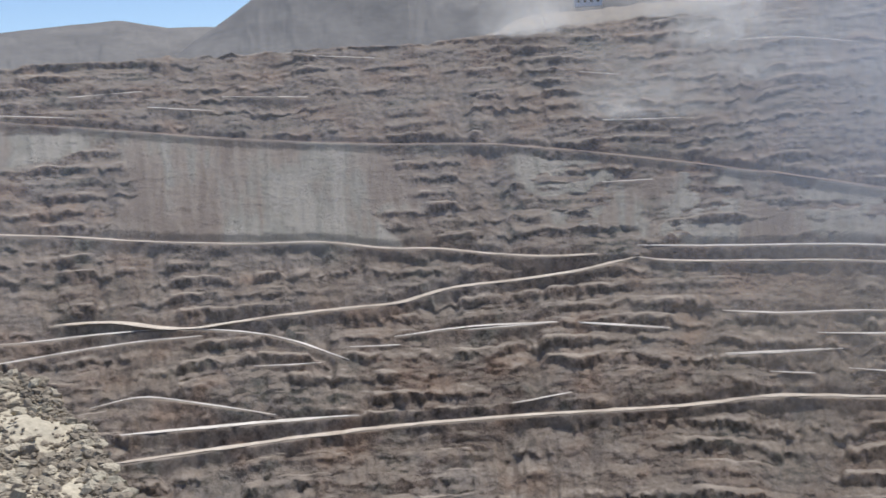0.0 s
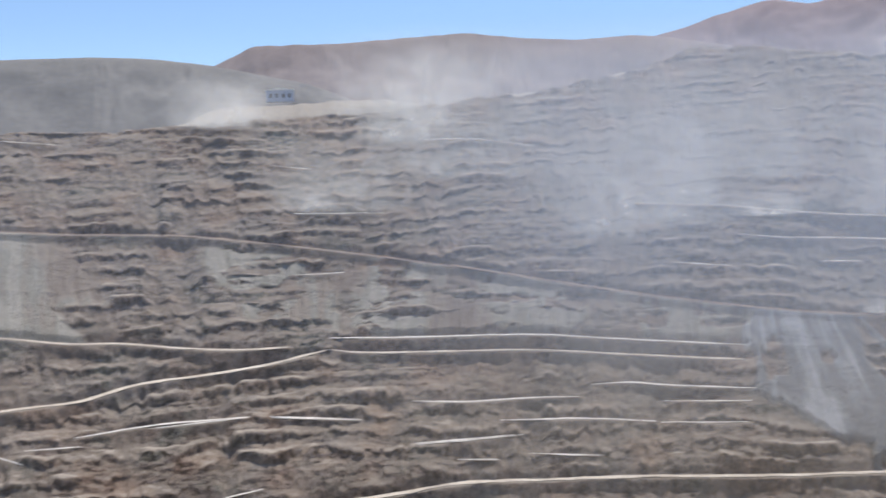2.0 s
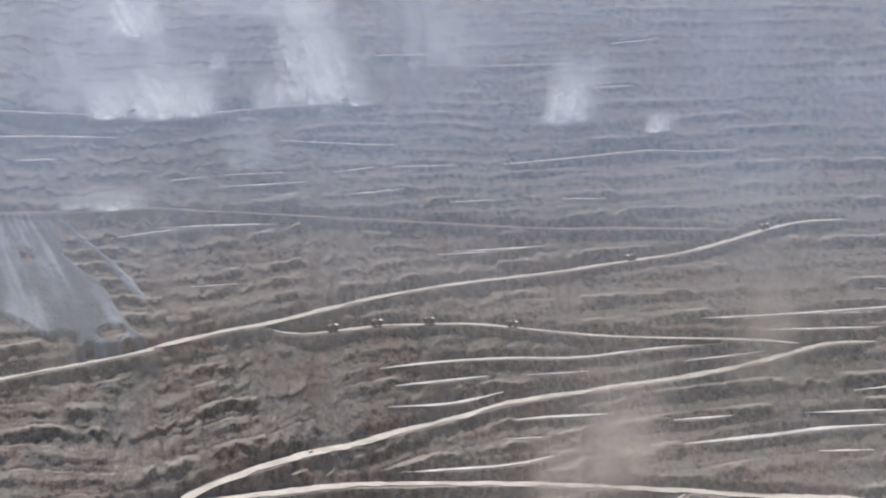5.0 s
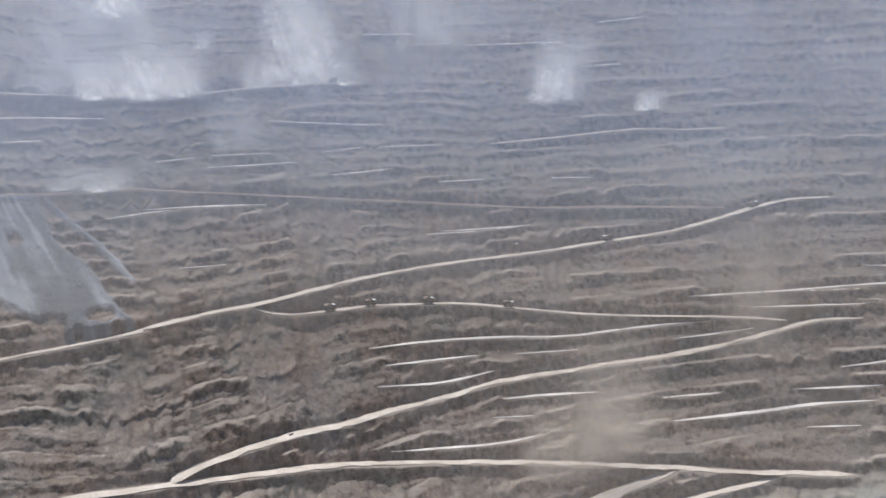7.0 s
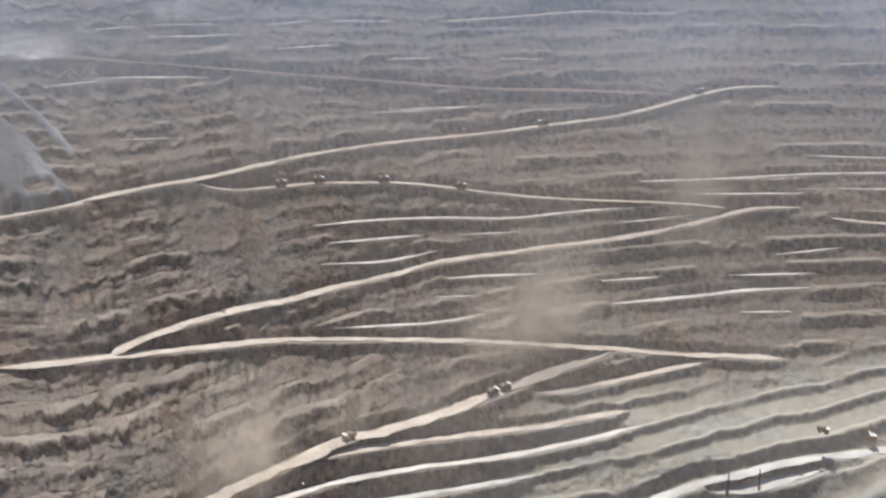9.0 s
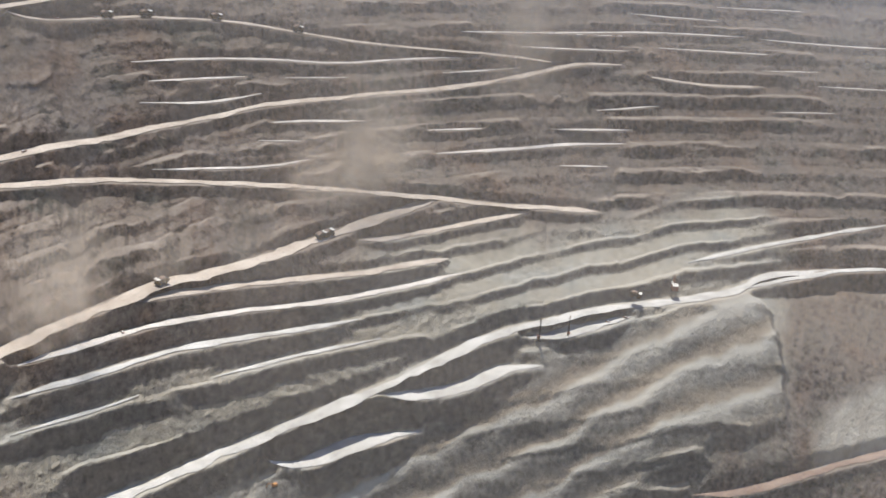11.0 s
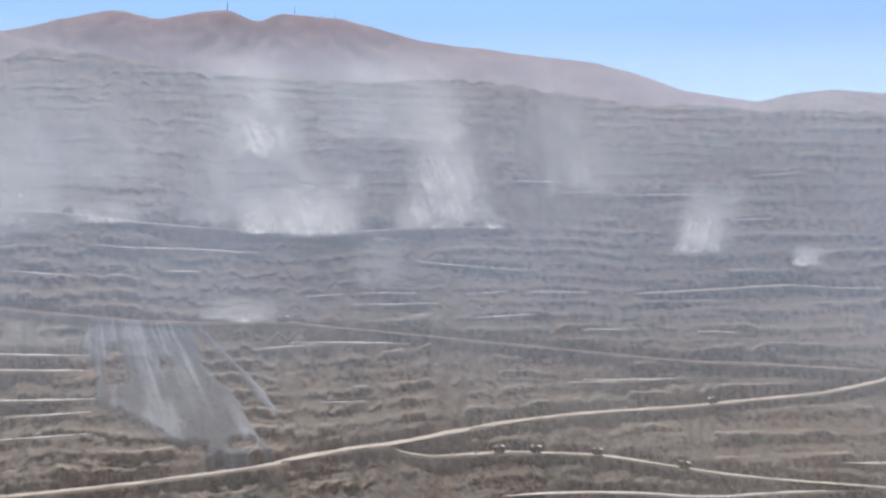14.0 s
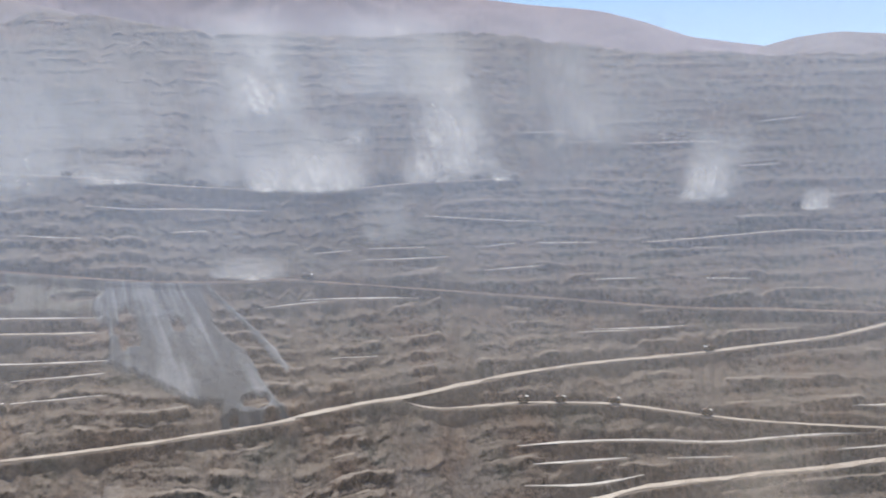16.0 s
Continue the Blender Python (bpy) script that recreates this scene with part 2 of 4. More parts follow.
# ---- plan: roads, bench floors and scree (x, y, z in metres) ----
lay('haul', 15, [(-368, 1164, -333), (-242, 1200, -330), (-89, 1227, -325), (68, 1233, -321), (246, 1217, -315), (342, 1205, -306), (433, 1178, -305), (525, 1142, -302), (665, 1072, -299), (756, 1020, -293), (825, 992, -289), (821, 995, -288)])
lay('haul', 18, [(821, 995, -288), (914, 970, -283), (964, 953, -283), (1044, 931, -278), (1138, 900, -272), (1249, 850, -269), (1360, 785, -268), (1459, 724, -263), (1560, 653, -255), (1671, 581, -233), (1718, 544, -225), (1764, 493, -224)])
lay('haul', 15, [(959, 952, -285), (991, 926, -297), (1046, 901, -301), (1103, 875, -303), (1172, 835, -310), (1217, 803, -316), (1264, 762, -327), (1316, 713, -339), (1393, 641, -352), (1481, 553, -362), (1537, 484, -372)])
lay('haul', 20, [(1610, 399, -375), (1564, 452, -374), (1521, 486, -381), (1469, 524, -389), (1390, 582, -397), (1285, 656, -399), (1193, 713, -399), (1142, 740, -400), (1078, 765, -404), (1018, 788, -405), (951, 811, -407), (889, 833, -405), (825, 848, -407), (769, 858, -410), (747, 860, -413), (739, 858, -416)])
lay('haul', 21, [(644, 911, -409), (688, 882, -411), (747, 855, -417), (817, 824, -426), (902, 788, -436), (974, 748, -449), (1058, 694, -464), (1122, 645, -477), (1184, 592, -490), (1256, 524, -505), (1312, 462, -517), (1359, 410, -524), (1406, 353, -531)])
lay('haul', 25, [(1253, 524, -505), (1197, 553, -511), (1123, 584, -518), (1057, 609, -522), (980, 637, -525), (910, 665, -523), (868, 679, -522), (803, 695, -525), (742, 708, -528), (675, 718, -532), (619, 726, -537), (562, 742, -541)])
lay('haul', 15, [(1339, 425, -525), (1248, 488, -530), (1168, 537, -532), (1123, 569, -528)])
lay('haul', 17, [(1195, 479, -556), (1087, 548, -553), (998, 603, -544), (924, 644, -535), (873, 668, -530), (835, 684, -526)])
lay('bench', 13, [(1198, 455, -570), (1112, 507, -571), (1026, 559, -569), (929, 616, -558), (839, 659, -549), (754, 687, -545), (691, 705, -542)])
lay('pale', 10, [(1048, 522, -590), (969, 569, -585), (879, 618, -575), (818, 643, -570), (740, 669, -566), (674, 690, -561)])
lay('pale', 6, [(1052, 496, -610), (968, 546, -606), (898, 581, -603), (860, 598, -601)])
lay('pale', 6, [(784, 631, -594), (737, 648, -593), (656, 675, -586)])
lay('pale', 15, [(643, 629, -662), (724, 600, -664), (803, 573, -665), (879, 541, -662), (1005, 479, -651), (1093, 435, -638), (1177, 391, -626), (1235, 344, -621), (1301, 291, -616), (1385, 206, -615), (1437, 156, -609), (1486, 121, -597), (1539, 52, -593), (1565, 9, -594), (1589, -42, -596), (1625, -110, -600)])
lay('pale', 22, [(1190, 370, -634), (1225, 336, -634), (1268, 300, -630), (1310, 265, -626)])
lay('pale', 10, [(1437, 156, -609), (1490, 95, -597), (1545, 30, -588), (1590, -50, -583)])
lay('pale', 10, [(1429, 225, -583), (1507, 153, -571), (1594, 59, -556), (1650, -12, -544)])
lay('pale', 22, [(866, 535, -684), (894, 507, -696), (952, 477, -693), (1023, 427, -697)])
lay('pale', 20, [(1003, 478, -654), (1045, 440, -664), (1093, 404, -665), (1144, 374, -657), (1181, 339, -659)])
lay('haul', 15, [(1622, 361, -388), (1667, 285, -396), (1719, 210, -396)])
lay('brown', 17, [(-649, 1579, 47), (-500, 1609, 29), (-300, 1624, 4), (-97, 1626, -14), (81, 1613, -24), (293, 1550, -54), (429, 1487, -78), (423, 1493, -75), (620, 1368, -114), (768, 1255, -137), (854, 1188, -144), (948, 1136, -146), (992, 1108, -153), (1080, 1059, -165), (1169, 1006, -178), (1298, 919, -196), (1415, 826, -213), (1513, 744, -220), (1640, 616, -231)])
lay('haul', 22, [(697, 1494, 1), (808, 1425, -7), (883, 1362, -18), (953, 1301, -26), (1026, 1254, -32), (1118, 1212, -33), (1221, 1174, -28), (1324, 1128, -26), (1374, 1101, -27)])
lay('haul', 14, [(1459, 919, -125), (1554, 857, -121), (1669, 774, -115), (1718, 722, -119), (1774, 666, -119)])
lay('bench', 16, [(795, 1374, -46), (853, 1329, -52), (908, 1291, -54), (989, 1233, -60)])
lay('bench', 14, [(1195, 1126, -75), (1300, 1063, -86), (1345, 1035, -89)])
lay('haul', 16, [(-588, 1404, -99), (-489, 1427, -109), (-384, 1441, -122), (-255, 1455, -133), (-168, 1463, -136), (-79, 1455, -148), (-20, 1454, -151), (52, 1441, -160), (123, 1429, -166), (187, 1423, -166)])
lay('haul', 20, [(235, 1409, -171), (163, 1404, -183), (92, 1402, -190), (-1, 1397, -196), (-64, 1380, -208), (-127, 1372, -211), (-216, 1357, -214), (-275, 1341, -218), (-327, 1328, -219), (-406, 1323, -206), (-468, 1306, -204)])
lay('haul', 15, [(235, 1409, -171), (287, 1392, -176), (391, 1365, -178), (356, 1374, -178), (478, 1336, -179), (574, 1289, -185), (642, 1250, -189), (707, 1211, -192)])
lay('bench', 13, [(240, 1425, -158), (349, 1398, -161), (486, 1355, -162), (589, 1303, -169), (720, 1225, -177)])
lay('bench', 12, [(-374, 1191, -310), (-316, 1206, -311), (-226, 1225, -312), (-152, 1236, -313), (-111, 1239, -313)])
lay('bench', 5.25, [(-404, 1214, -284), (-354, 1237, -279), (-310, 1239, -286), (-253, 1238, -297), (-203, 1235, -307)])
lay('bench', 7.5, [(-234, 1288, -261), (-156, 1298, -263)])
lay('bench', 8.25, [(-538, 1261, -216), (-480, 1282, -218), (-421, 1303, -217), (-327, 1328, -219), (-240, 1332, -229), (-185, 1324, -242), (-124, 1302, -262)])
lay('bench', 6.75, [(-529, 1236, -236), (-446, 1275, -231), (-375, 1303, -228), (-299, 1322, -228)])
lay('bench', 10.5, [(-71, 1333, -243), (18, 1343, -237), (123, 1339, -236)])
lay('bench', 9, [(152, 1333, -238), (255, 1308, -245)])
lay('bench', 9, [(-124, 1319, -250), (-64, 1322, -251)])
lay('bench', 10.5, [(63, 1246, -310), (130, 1251, -302)])
lay('bench', 9.75, [(308, 1262, -269), (420, 1236, -264)])
lay('bench', 9, [(349, 1230, -285), (394, 1215, -286)])
lay('bench', 10.5, [(212, 1529, -81), (279, 1520, -80)])
lay('bench', 19.5, [(-328, 1702, 67), (-202, 1715, 61)])
lay('bench', 16.5, [(-431, 1664, 56), (-341, 1674, 47)])
lay('bench', 13.5, [(-545, 1658, 76), (-445, 1694, 81)])
lay('bench', 12, [(-653, 1589, 55), (-527, 1621, 45)])
lay('bench', 10.5, [(230, 1635, 3), (339, 1611, 0)])
lay('bench', 13.5, [(-200, 1803, 128), (-101, 1799, 119)])
lay('bench', 13.5, [(212, 1736, 78), (270, 1717, 70)])
lay('bench', 12, [(446, 1740, 114), (532, 1713, 112), (614, 1662, 96)])
lay('bench', 9.75, [(319, 1316, -229), (389, 1294, -231), (455, 1276, -229), (512, 1254, -229)])
lay('bench', 9, [(310, 1260, -270), (431, 1232, -264)])
lay('bench', 9, [(531, 1263, -217), (576, 1246, -215), (611, 1224, -218), (699, 1172, -221)])
lay('bench', 9, [(412, 1259, -250), (507, 1225, -250), (578, 1188, -253)])
lay('bench', 9, [(596, 1208, -234), (687, 1160, -233)])
lay('bench', 8.25, [(583, 1184, -254), (670, 1139, -253)])
lay('bench', 10.5, [(11, 1338, -240), (126, 1338, -236)])
lay('bench', 9, [(150, 1335, -237), (249, 1310, -244)])
lay('bench', 9, [(429, 1209, -281), (506, 1176, -284)])
lay('bench', 10.5, [(233, 1632, 2), (358, 1608, 0)])
lay('bench', 8.25, [(882, 1122, -177), (953, 1097, -174), (1062, 1052, -176)])
lay('bench', 10.5, [(1251, 895, -234), (1324, 852, -236), (1391, 811, -235)])
lay('bench', 10.5, [(1336, 931, -171), (1396, 893, -172)])
lay('bench', 7.5, [(921, 1029, -236), (976, 1006, -239)])
lay('bench', 9, [(863, 1277, -83), (902, 1250, -83)])
lay('bench', 8.25, [(1058, 1114, -129), (1175, 1063, -131)])
lay('bench', 7.5, [(1005, 1151, -117), (1055, 1132, -116)])
lay('bench', 7.5, [(1225, 1054, -121), (1284, 1029, -118)])
lay('bench', 7.5, [(1308, 1016, -119), (1400, 960, -122)])
lay('bench', 7.5, [(1079, 1124, -115), (1156, 1090, -117)])
lay('bench', 8.25, [(1203, 1025, -151), (1292, 983, -149)])
lay('bench', 8.25, [(1484, 828, -177), (1538, 783, -180)])
lay('bench', 9, [(698, 1378, -80), (764, 1334, -86)])
lay('bench', 9, [(1591, 1045, 27), (1729, 943, 28)])
lay('bench', 8.25, [(1518, 1097, 30), (1570, 1065, 31)])
lay('bench', 8.25, [(1459, 1157, 48), (1537, 1111, 48)])
lay('bench', 8.25, [(1822, 917, 61), (1898, 858, 69)])
lay('bench', 8.25, [(1712, 892, -14), (1766, 848, -12)])
lay('bench', 9.75, [(1097, 1396, 94), (1169, 1360, 93)])
lay('bench', 9.75, [(1275, 885, -232), (1320, 858, -234), (1391, 811, -235)])
lay('bench', 10.5, [(1054, 847, -345), (1131, 808, -348), (1212, 757, -355), (1289, 699, -364), (1393, 624, -364), (1457, 568, -366)])
lay('bench', 9.75, [(1056, 824, -364), (1168, 764, -370)])
lay('bench', 9, [(1213, 733, -375), (1286, 681, -380)])
lay('bench', 9, [(1026, 814, -382), (1102, 772, -390), (1170, 740, -388)])
lay('bench', 9, [(1401, 595, -381), (1494, 517, -378)])
lay('bench', 12, [(1149, 716, -416), (1199, 684, -419), (1259, 639, -425)])
lay('bench', 9, [(1120, 711, -431), (1164, 680, -436)])
lay('bench', 8.25, [(978, 760, -439), (1092, 694, -453), (1156, 660, -454)])
lay('bench', 10.5, [(1307, 586, -439), (1388, 518, -442)])
lay('bench', 12, [(1304, 553, -463), (1391, 480, -464), (1464, 414, -463), (1518, 354, -464)])
lay('bench', 11.2, [(1422, 419, -484), (1471, 364, -487)])
lay('bench', 10.5, [(1456, 449, -446), (1541, 353, -449)])
lay('bench', 9, [(1475, 597, -336), (1529, 547, -337)])
lay('bench', 9.75, [(1570, 503, -339), (1676, 382, -340)])
lay('bench', 9, [(1521, 527, -354), (1642, 388, -359)])
lay('bench', 9.75, [(938, 1107, -171), (1006, 1078, -173), (1089, 1038, -179)])
lay('bench', 9.75, [(1470, 602, -336), (1574, 502, -338), (1681, 385, -336), (1773, 256, -337)])
lay('bench', 8.25, [(1689, 417, -314), (1769, 302, -319)])
lay('bench', 8.25, [(1785, 232, -339), (1839, 135, -341), (1889, 39, -340)])
lay('bench', 7.5, [(1789, 309, -302), (1866, 190, -301)])
lay('bench', 8.25, [(1670, 362, -354), (1777, 201, -357)])
lay('bench', 9.75, [(1528, 406, -427), (1597, 333, -422)])
lay('bench', 7.5, [(1740, 217, -377), (1789, 140, -375)])
lay('bench', 7.5, [(1769, 134, -392), (1827, 24, -391)])
lay('bench', 7.5, [(1697, 184, -426), (1749, 100, -423)])
FAN = [(759, 1259), (804, 1226), (846, 1191), (837, 1160), (825, 1133), (834, 1069), (826, 1015), (826, 990), (797, 995), (749, 1023), (763, 1046), (737, 1083), (720, 1132), (695, 1171), (726, 1205), (718, 1237)]
FAN_TOP = (30.1, 3.0)  # where the streaks of the scree fan meet, in degrees
OUTCROPS = [(31.8, -7.7, 0.6, 0.8), (34.2, -7.65, 0.36, 0.4), (37.0, -8.2, 0.68, 0.4), (38.0, -11.7, 0.6, 0.44), (36.8, -12.4, 0.27, 0.33), (38.7, -12.4, 0.47, 0.38)]
SPUR = [(848, 1190), (849, 1146), (854, 1106), (855, 1071), (858, 1041), (864, 1041), (866, 1071), (862, 1106), (856, 1146)]
BAND = [(-464, 1612), (-301, 1630), (-97, 1626), (-61, 1562), (-30, 1514), (-95, 1507), (-50, 1454), (-255, 1455), (-449, 1441), (-421, 1510)]
BAND_WEST = [(-646, 1569), (-467, 1606), (-521, 1545), (-579, 1508), (-620, 1495)]
BAND_EAST = [(75, 1606), (308, 1537), (465, 1463), (628, 1365), (759, 1257), (727, 1231), (504, 1355), (247, 1435), (129, 1479)]
PALE_PIT = [(1166, 552), (1396, 351), (1559, 217), (1562, 115), (1321, 53), (537, 717), (641, 707), (826, 632), (999, 573)]
SAND = [(1340, 16), (1388, 6), (1463, -69), (1520, -150), (1440, -170), (1392, -92), (1322, 10)]
SCREE = [(1440, 150), (1479, 100), (1564, -47), (1620, -150), (1351, -190), (1180, 136), (1261, 125), (1329, 47), (1436, 104)]
LOWER = [(845, 545), (900, 510), (1030, 440), (1185, 350), (1368, 205), (1474, 122), (1445, 104), (1336, 46), (1261, 125), (1180, 190), (780, 545)]
lay('brown', 16, [(1215, 136, -797), (1259, 75, -794), (1322, -3, -773), (1390, -89, -753), (1450, -170, -735)])
# ---- end of plan ----


def inside(x, y, outline):
    """Signed distance to an outline in plan, in metres: positive inside."""
    far, odd = np.full(x.shape, 1e9), np.zeros(x.shape, bool)
    for (x0, y0), (x1, y1) in zip(outline, outline[1:] + outline[:1]):
        dx, dy = x1 - x0, y1 - y0
        t = np.clip(((x - x0) * dx + (y - y0) * dy) / (dx * dx + dy * dy + 1e-9), 0, 1)
        far = np.minimum(far, np.hypot(x - x0 - t * dx, y - y0 - t * dy))
        odd ^= ((y0 > y) != (y1 > y)) & (x < (x1 - x0) * (y - y0) / (y1 - y0 + 1e-9) + x0)
    return np.where(odd, far, -far)


BENCH = 18.0


def build_pit(cols=1360, rows=960):
    az = np.linspace(-27, 97, cols)
    v = np.linspace(0, 1, rows)[:, None]
    top = rim(az) + 0.12 * vnoise(az * 0.5, az * 0, 3) + 0.07 * vnoise(az * 2.1, az * 0, 4)
    e = -38.5 + v * (top + 38.5)
    a = np.broadcast_to(az, e.shape)
    h = run(e) * reach(a)
    x, y, z = h * np.sin(np.radians(a)), h * np.cos(np.radians(a)), h * np.tan(np.radians(e))
    # along the slope and down it, for ribs and gullies
    along = np.radians(a) * 1500
    # large swells of the wall, then the benches
    calm = 1 - 0.65 * smooth(56, 66, a) * smooth(-4, -9, e)
    swell = (16 * fbm(along / 260, h / 260, 5, 3) + 3.0 * fbm(along / 60, h / 70, 6, 3)) * calm
    def benches(size, seed):
        """Heights with benches of that size, and where their faces are steep."""
        k = (z + swell) / size
        level = np.floor(k)
        f = k - level
        cusp = 0.22 - np.abs(fbm(along / 30, level * 7.3, seed + 3, 3))  # scalloped crests with cones of debris between them
        lip = 0.10 * fbm(along / 22, level * 7.3, seed, 3) + 0.6 * cusp * smooth(66, 50, a)
        f2 = np.clip(f + lip * (f > 0.02) * (f < 0.98), 0, 1)
        stair = np.interp(f2, (0, 0.40, 0.46, 0.64, 0.72, 1.0), (0.0, 0.34, 0.44, 0.97, 1.0, 1.02))
        # benches come and go along the wall
        here = smooth(-0.16, 0.10, fbm(along / 95 + 31 * level, level * 5.3, seed + 20, 3) + 0.20 * smooth(50, 62, a))
        stair = f2 + (stair - f2) * (0.25 + 0.75 * here)
        return (level + stair) * size - swell, np.exp(-((f2 - 0.57) / 0.13) ** 2) * (0.25 + 0.75 * here)

    terraced, steep = benches(BENCH, 7)
    wide, wide_steep = benches(27.0, 31)
    far_end = smooth(59, 63, a + 1.5 * vnoise(e / 3, e * 0, 33))
    terraced, steep = terraced + (wide - terraced) * far_end, steep + (wide_steep - steep) * far_end
    chute = fbm((along + 30 * fbm(along / 90, h / 90, 28, 2)) / 55, h / 190, 8, 4)
    worn = smooth(0.02, 0.26, chute + 0.06 * smooth(30, 14, a) - 0.20 * smooth(52, 64, a))
    gully = np.abs(fbm(along / 34, h / 120, 9, 4))
    pale = smooth(-30, 40, inside(x, y, PALE_PIT) + 20 * fbm(along / 40, h / 60, 20, 3))
    # long even benches in the pale rock at the bottom
    low = smooth(-20, 25, inside(x, y, LOWER) + 12 * fbm(along / 30, h / 60, 37, 3))
    sag = np.interp(a, (44, 51, 60, 68, 75, 81, 90), (0, -9, -20, -24, -17, 0, 15))
    floors = (-800, -700, -664, -624, -587, -564, -543, -522, -500)
    knots = [(f0 + (f1 - f0) * u, f0 + (f1 - f0) * w) for f0, f1 in zip(floors, floors[1:]) for u, w in ((0, 0.0), (0.60, 0.46), (0.66, 0.56), (0.80, 0.96), (0.86, 1.0))]
    wavy = z - sag + 5 * fbm(along / 60, h / 90, 38, 3)
    even = np.interp(wavy, *zip(*knots)) - wavy
    run_low = pale * (1 - low) * smooth(-505, -520, z - sag) * smooth(-674, -662, z - sag)
    worn = worn * (1 - 0.85 * run_low)
    terraced = terraced + (z + even - terraced) * run_low
    strata = np.sin((wavy - 0.10 * (x - y)) / 6.5 + 1.5 * fbm(along / 45, h / 60, 39, 3))
    patchy = 0.30 + 0.70 * smooth(-0.12, 0.14, fbm(along / 120, (h + z) / 90, 43, 4) + 0.25 * run_low + 0.10 * smooth(-8, -16, e))
    keep = patchy * (1 - 0.75 * worn) * (1 - 0.70 * smooth(-6, 1, e) * smooth(14, 26, a))
    out = z + (terraced - z) * keep
    out = out - gully * (5 + 9 * worn) * (0.4 + 0.6 * calm) + 2.2 * fbm(along / 9, h / 14, 10, 3) * (0.12 + steep)
    rough = (0.5 + 0.85 * smooth(56, 36, a)) * (1 - 0.3 * smooth(-4, 2, e) * smooth(14, 26, a)) * (1 - 0.6 * run_low) * (1 - 0.5 * low)
    out = out + (z + 3.5 * strata - out) * 0.8 * low
    nose = smooth(-8, 4, inside(x, y, LOWER) + 5 * fbm(along / 20, h / 20, 44, 3)) * smooth(78, 82, a)
    out = out + 14 * nose  # the spur above the sandy dump
    crag = 1 - np.abs(fbm(along / 15, (h + 2 * z) / 70, 16, 4)) * 2.2
    jag = np.abs(fbm(along / 7, z / 9, 17, 3))
    lumps = fbm(along / 45, (h + 2 * z) / 40, 18, 4)
    bulge = (5.5 * crag * (0.05 + steep) + 4.0 * lumps - 5.5 * jag * (steep + 0.03)) * rough * (1 - 0.15 * pale)
    # smooth scree slopes
    wob = 10 * fbm(along / 25, h / 60, 11, 3)
    band = np.maximum(smooth(-7, 9, inside(x, y, BAND) + wob), smooth(-7, 9, inside(x, y, BAND_WEST) + wob))
    ledges = smooth(0.02, 0.16, fbm(along / 34, (h + z) / 26, 47, 4))  # rock standing out of the debris
    band = np.maximum(band, smooth(-7, 9, inside(x, y, BAND_EAST) + wob) * (1 - ledges))
    spread = np.arctan2(a - FAN_TOP[0], FAN_TOP[1] - e)
    fan = np.maximum(smooth(-4, 4, inside(x, y, FAN) + 0.4 * wob + 9 * fbm(spread / 0.03, z / 60, 46, 2)), smooth(-3, 3, inside(x, y, SPUR) + 0.3 * wob))
    for oa, oe, ra, re in OUTCROPS:
        fan = fan * smooth(0.75, 1.15, np.hypot((a - oa) / ra, (e - oe) / re) + 0.9 * fbm(along / 14, h / 20, 34, 3))
    drift = along + 5 * fbm(along / 40, h / 50, 19, 3)
    fall = fbm(drift / 7, h / 90, 12, 3)
    sand = smooth(-12, 14, inside(x, y, SAND) + wob)
    loose = np.maximum.reduce([band, fan, sand, smooth(-8, 10, inside(x, y, SCREE) + wob)])
    bulge *= 1 - 0.85 * loose
    ribs = np.where(fan > 0.3, 2.0 * fbm(spread / 0.075 + 0.4 * fbm(along / 40, h / 40, 41, 2), z / 90, 36, 4), 1.6 * fall)
    out = out * (1 - loose) + (z + 4 * fan + ribs) * loose
    streak = 0.5 + 0.45 * fbm(drift / 11, h / 150, 13, 4) + 0.85 * fbm(along / 70, h / 120, 14, 4)
    streak = streak + (0.42 + 0.7 * fbm(spread / 0.05, z / 90, 35, 4) + 0.5 * fbm(spread / 0.014, z / 50, 45, 3) + 0.7 * fbm(along / 45, h / 60, 42, 3) - streak) * fan
    # roads and bench floors are cut in
    for kind, width, line in LINES:
        half = width / 2
        la = np.degrees(np.arctan2(line[:, 0], line[:, 1]))
        le = np.degrees(np.arctan2(line[:, 2], np.hypot(line[:, 0], line[:, 1])))
        i0, i1 = np.searchsorted(az, [la.min() - 2.2, la.max() + 2.2])
        j0 = max(0, int((le.min() - 2.6 + 38.5) / 46.5 * rows) - 4)
        j1 = min(rows, int((le.max() + 2.6 + 38.5) / 41.0 * rows) + 6)
        if i1 <= i0 or j1 <= j0:
            continue
        count = np.arange(len(line))
        taper = np.minimum(1, np.minimum(count, count[::-1]) / (3.0 if kind == "haul" else 7.0) + 0.1)
        near, level_z = np.full((j1 - j0, i1 - i0), 1e9), np.zeros((j1 - j0, i1 - i0))
        for p, q, ap, aq, tp in zip(line[:-1], line[1:], la[:-1], la[1:], taper):
            c0, c1 = np.searchsorted(az[i0:i1], [min(ap, aq) - 2.2, max(ap, aq) + 2.2])
            s = np.s_[:, c0:c1]
            g = np.s_[j0:j1, i0 + c0:i0 + c1]
            dx, dy = q[0] - p[0], q[1] - p[1]
            t = np.clip(((x[g] - p[0]) * dx + (y[g] - p[1]) * dy) / (dx * dx + dy * dy + 1e-9), 0, 1)
            d = np.hypot(x[g] - p[0] - t * dx, y[g] - p[1] - t * dy)
            d = d + (1 - tp) * (half + 5)
            hit = d < near[s]
            near[s] = np.where(hit, d, near[s])
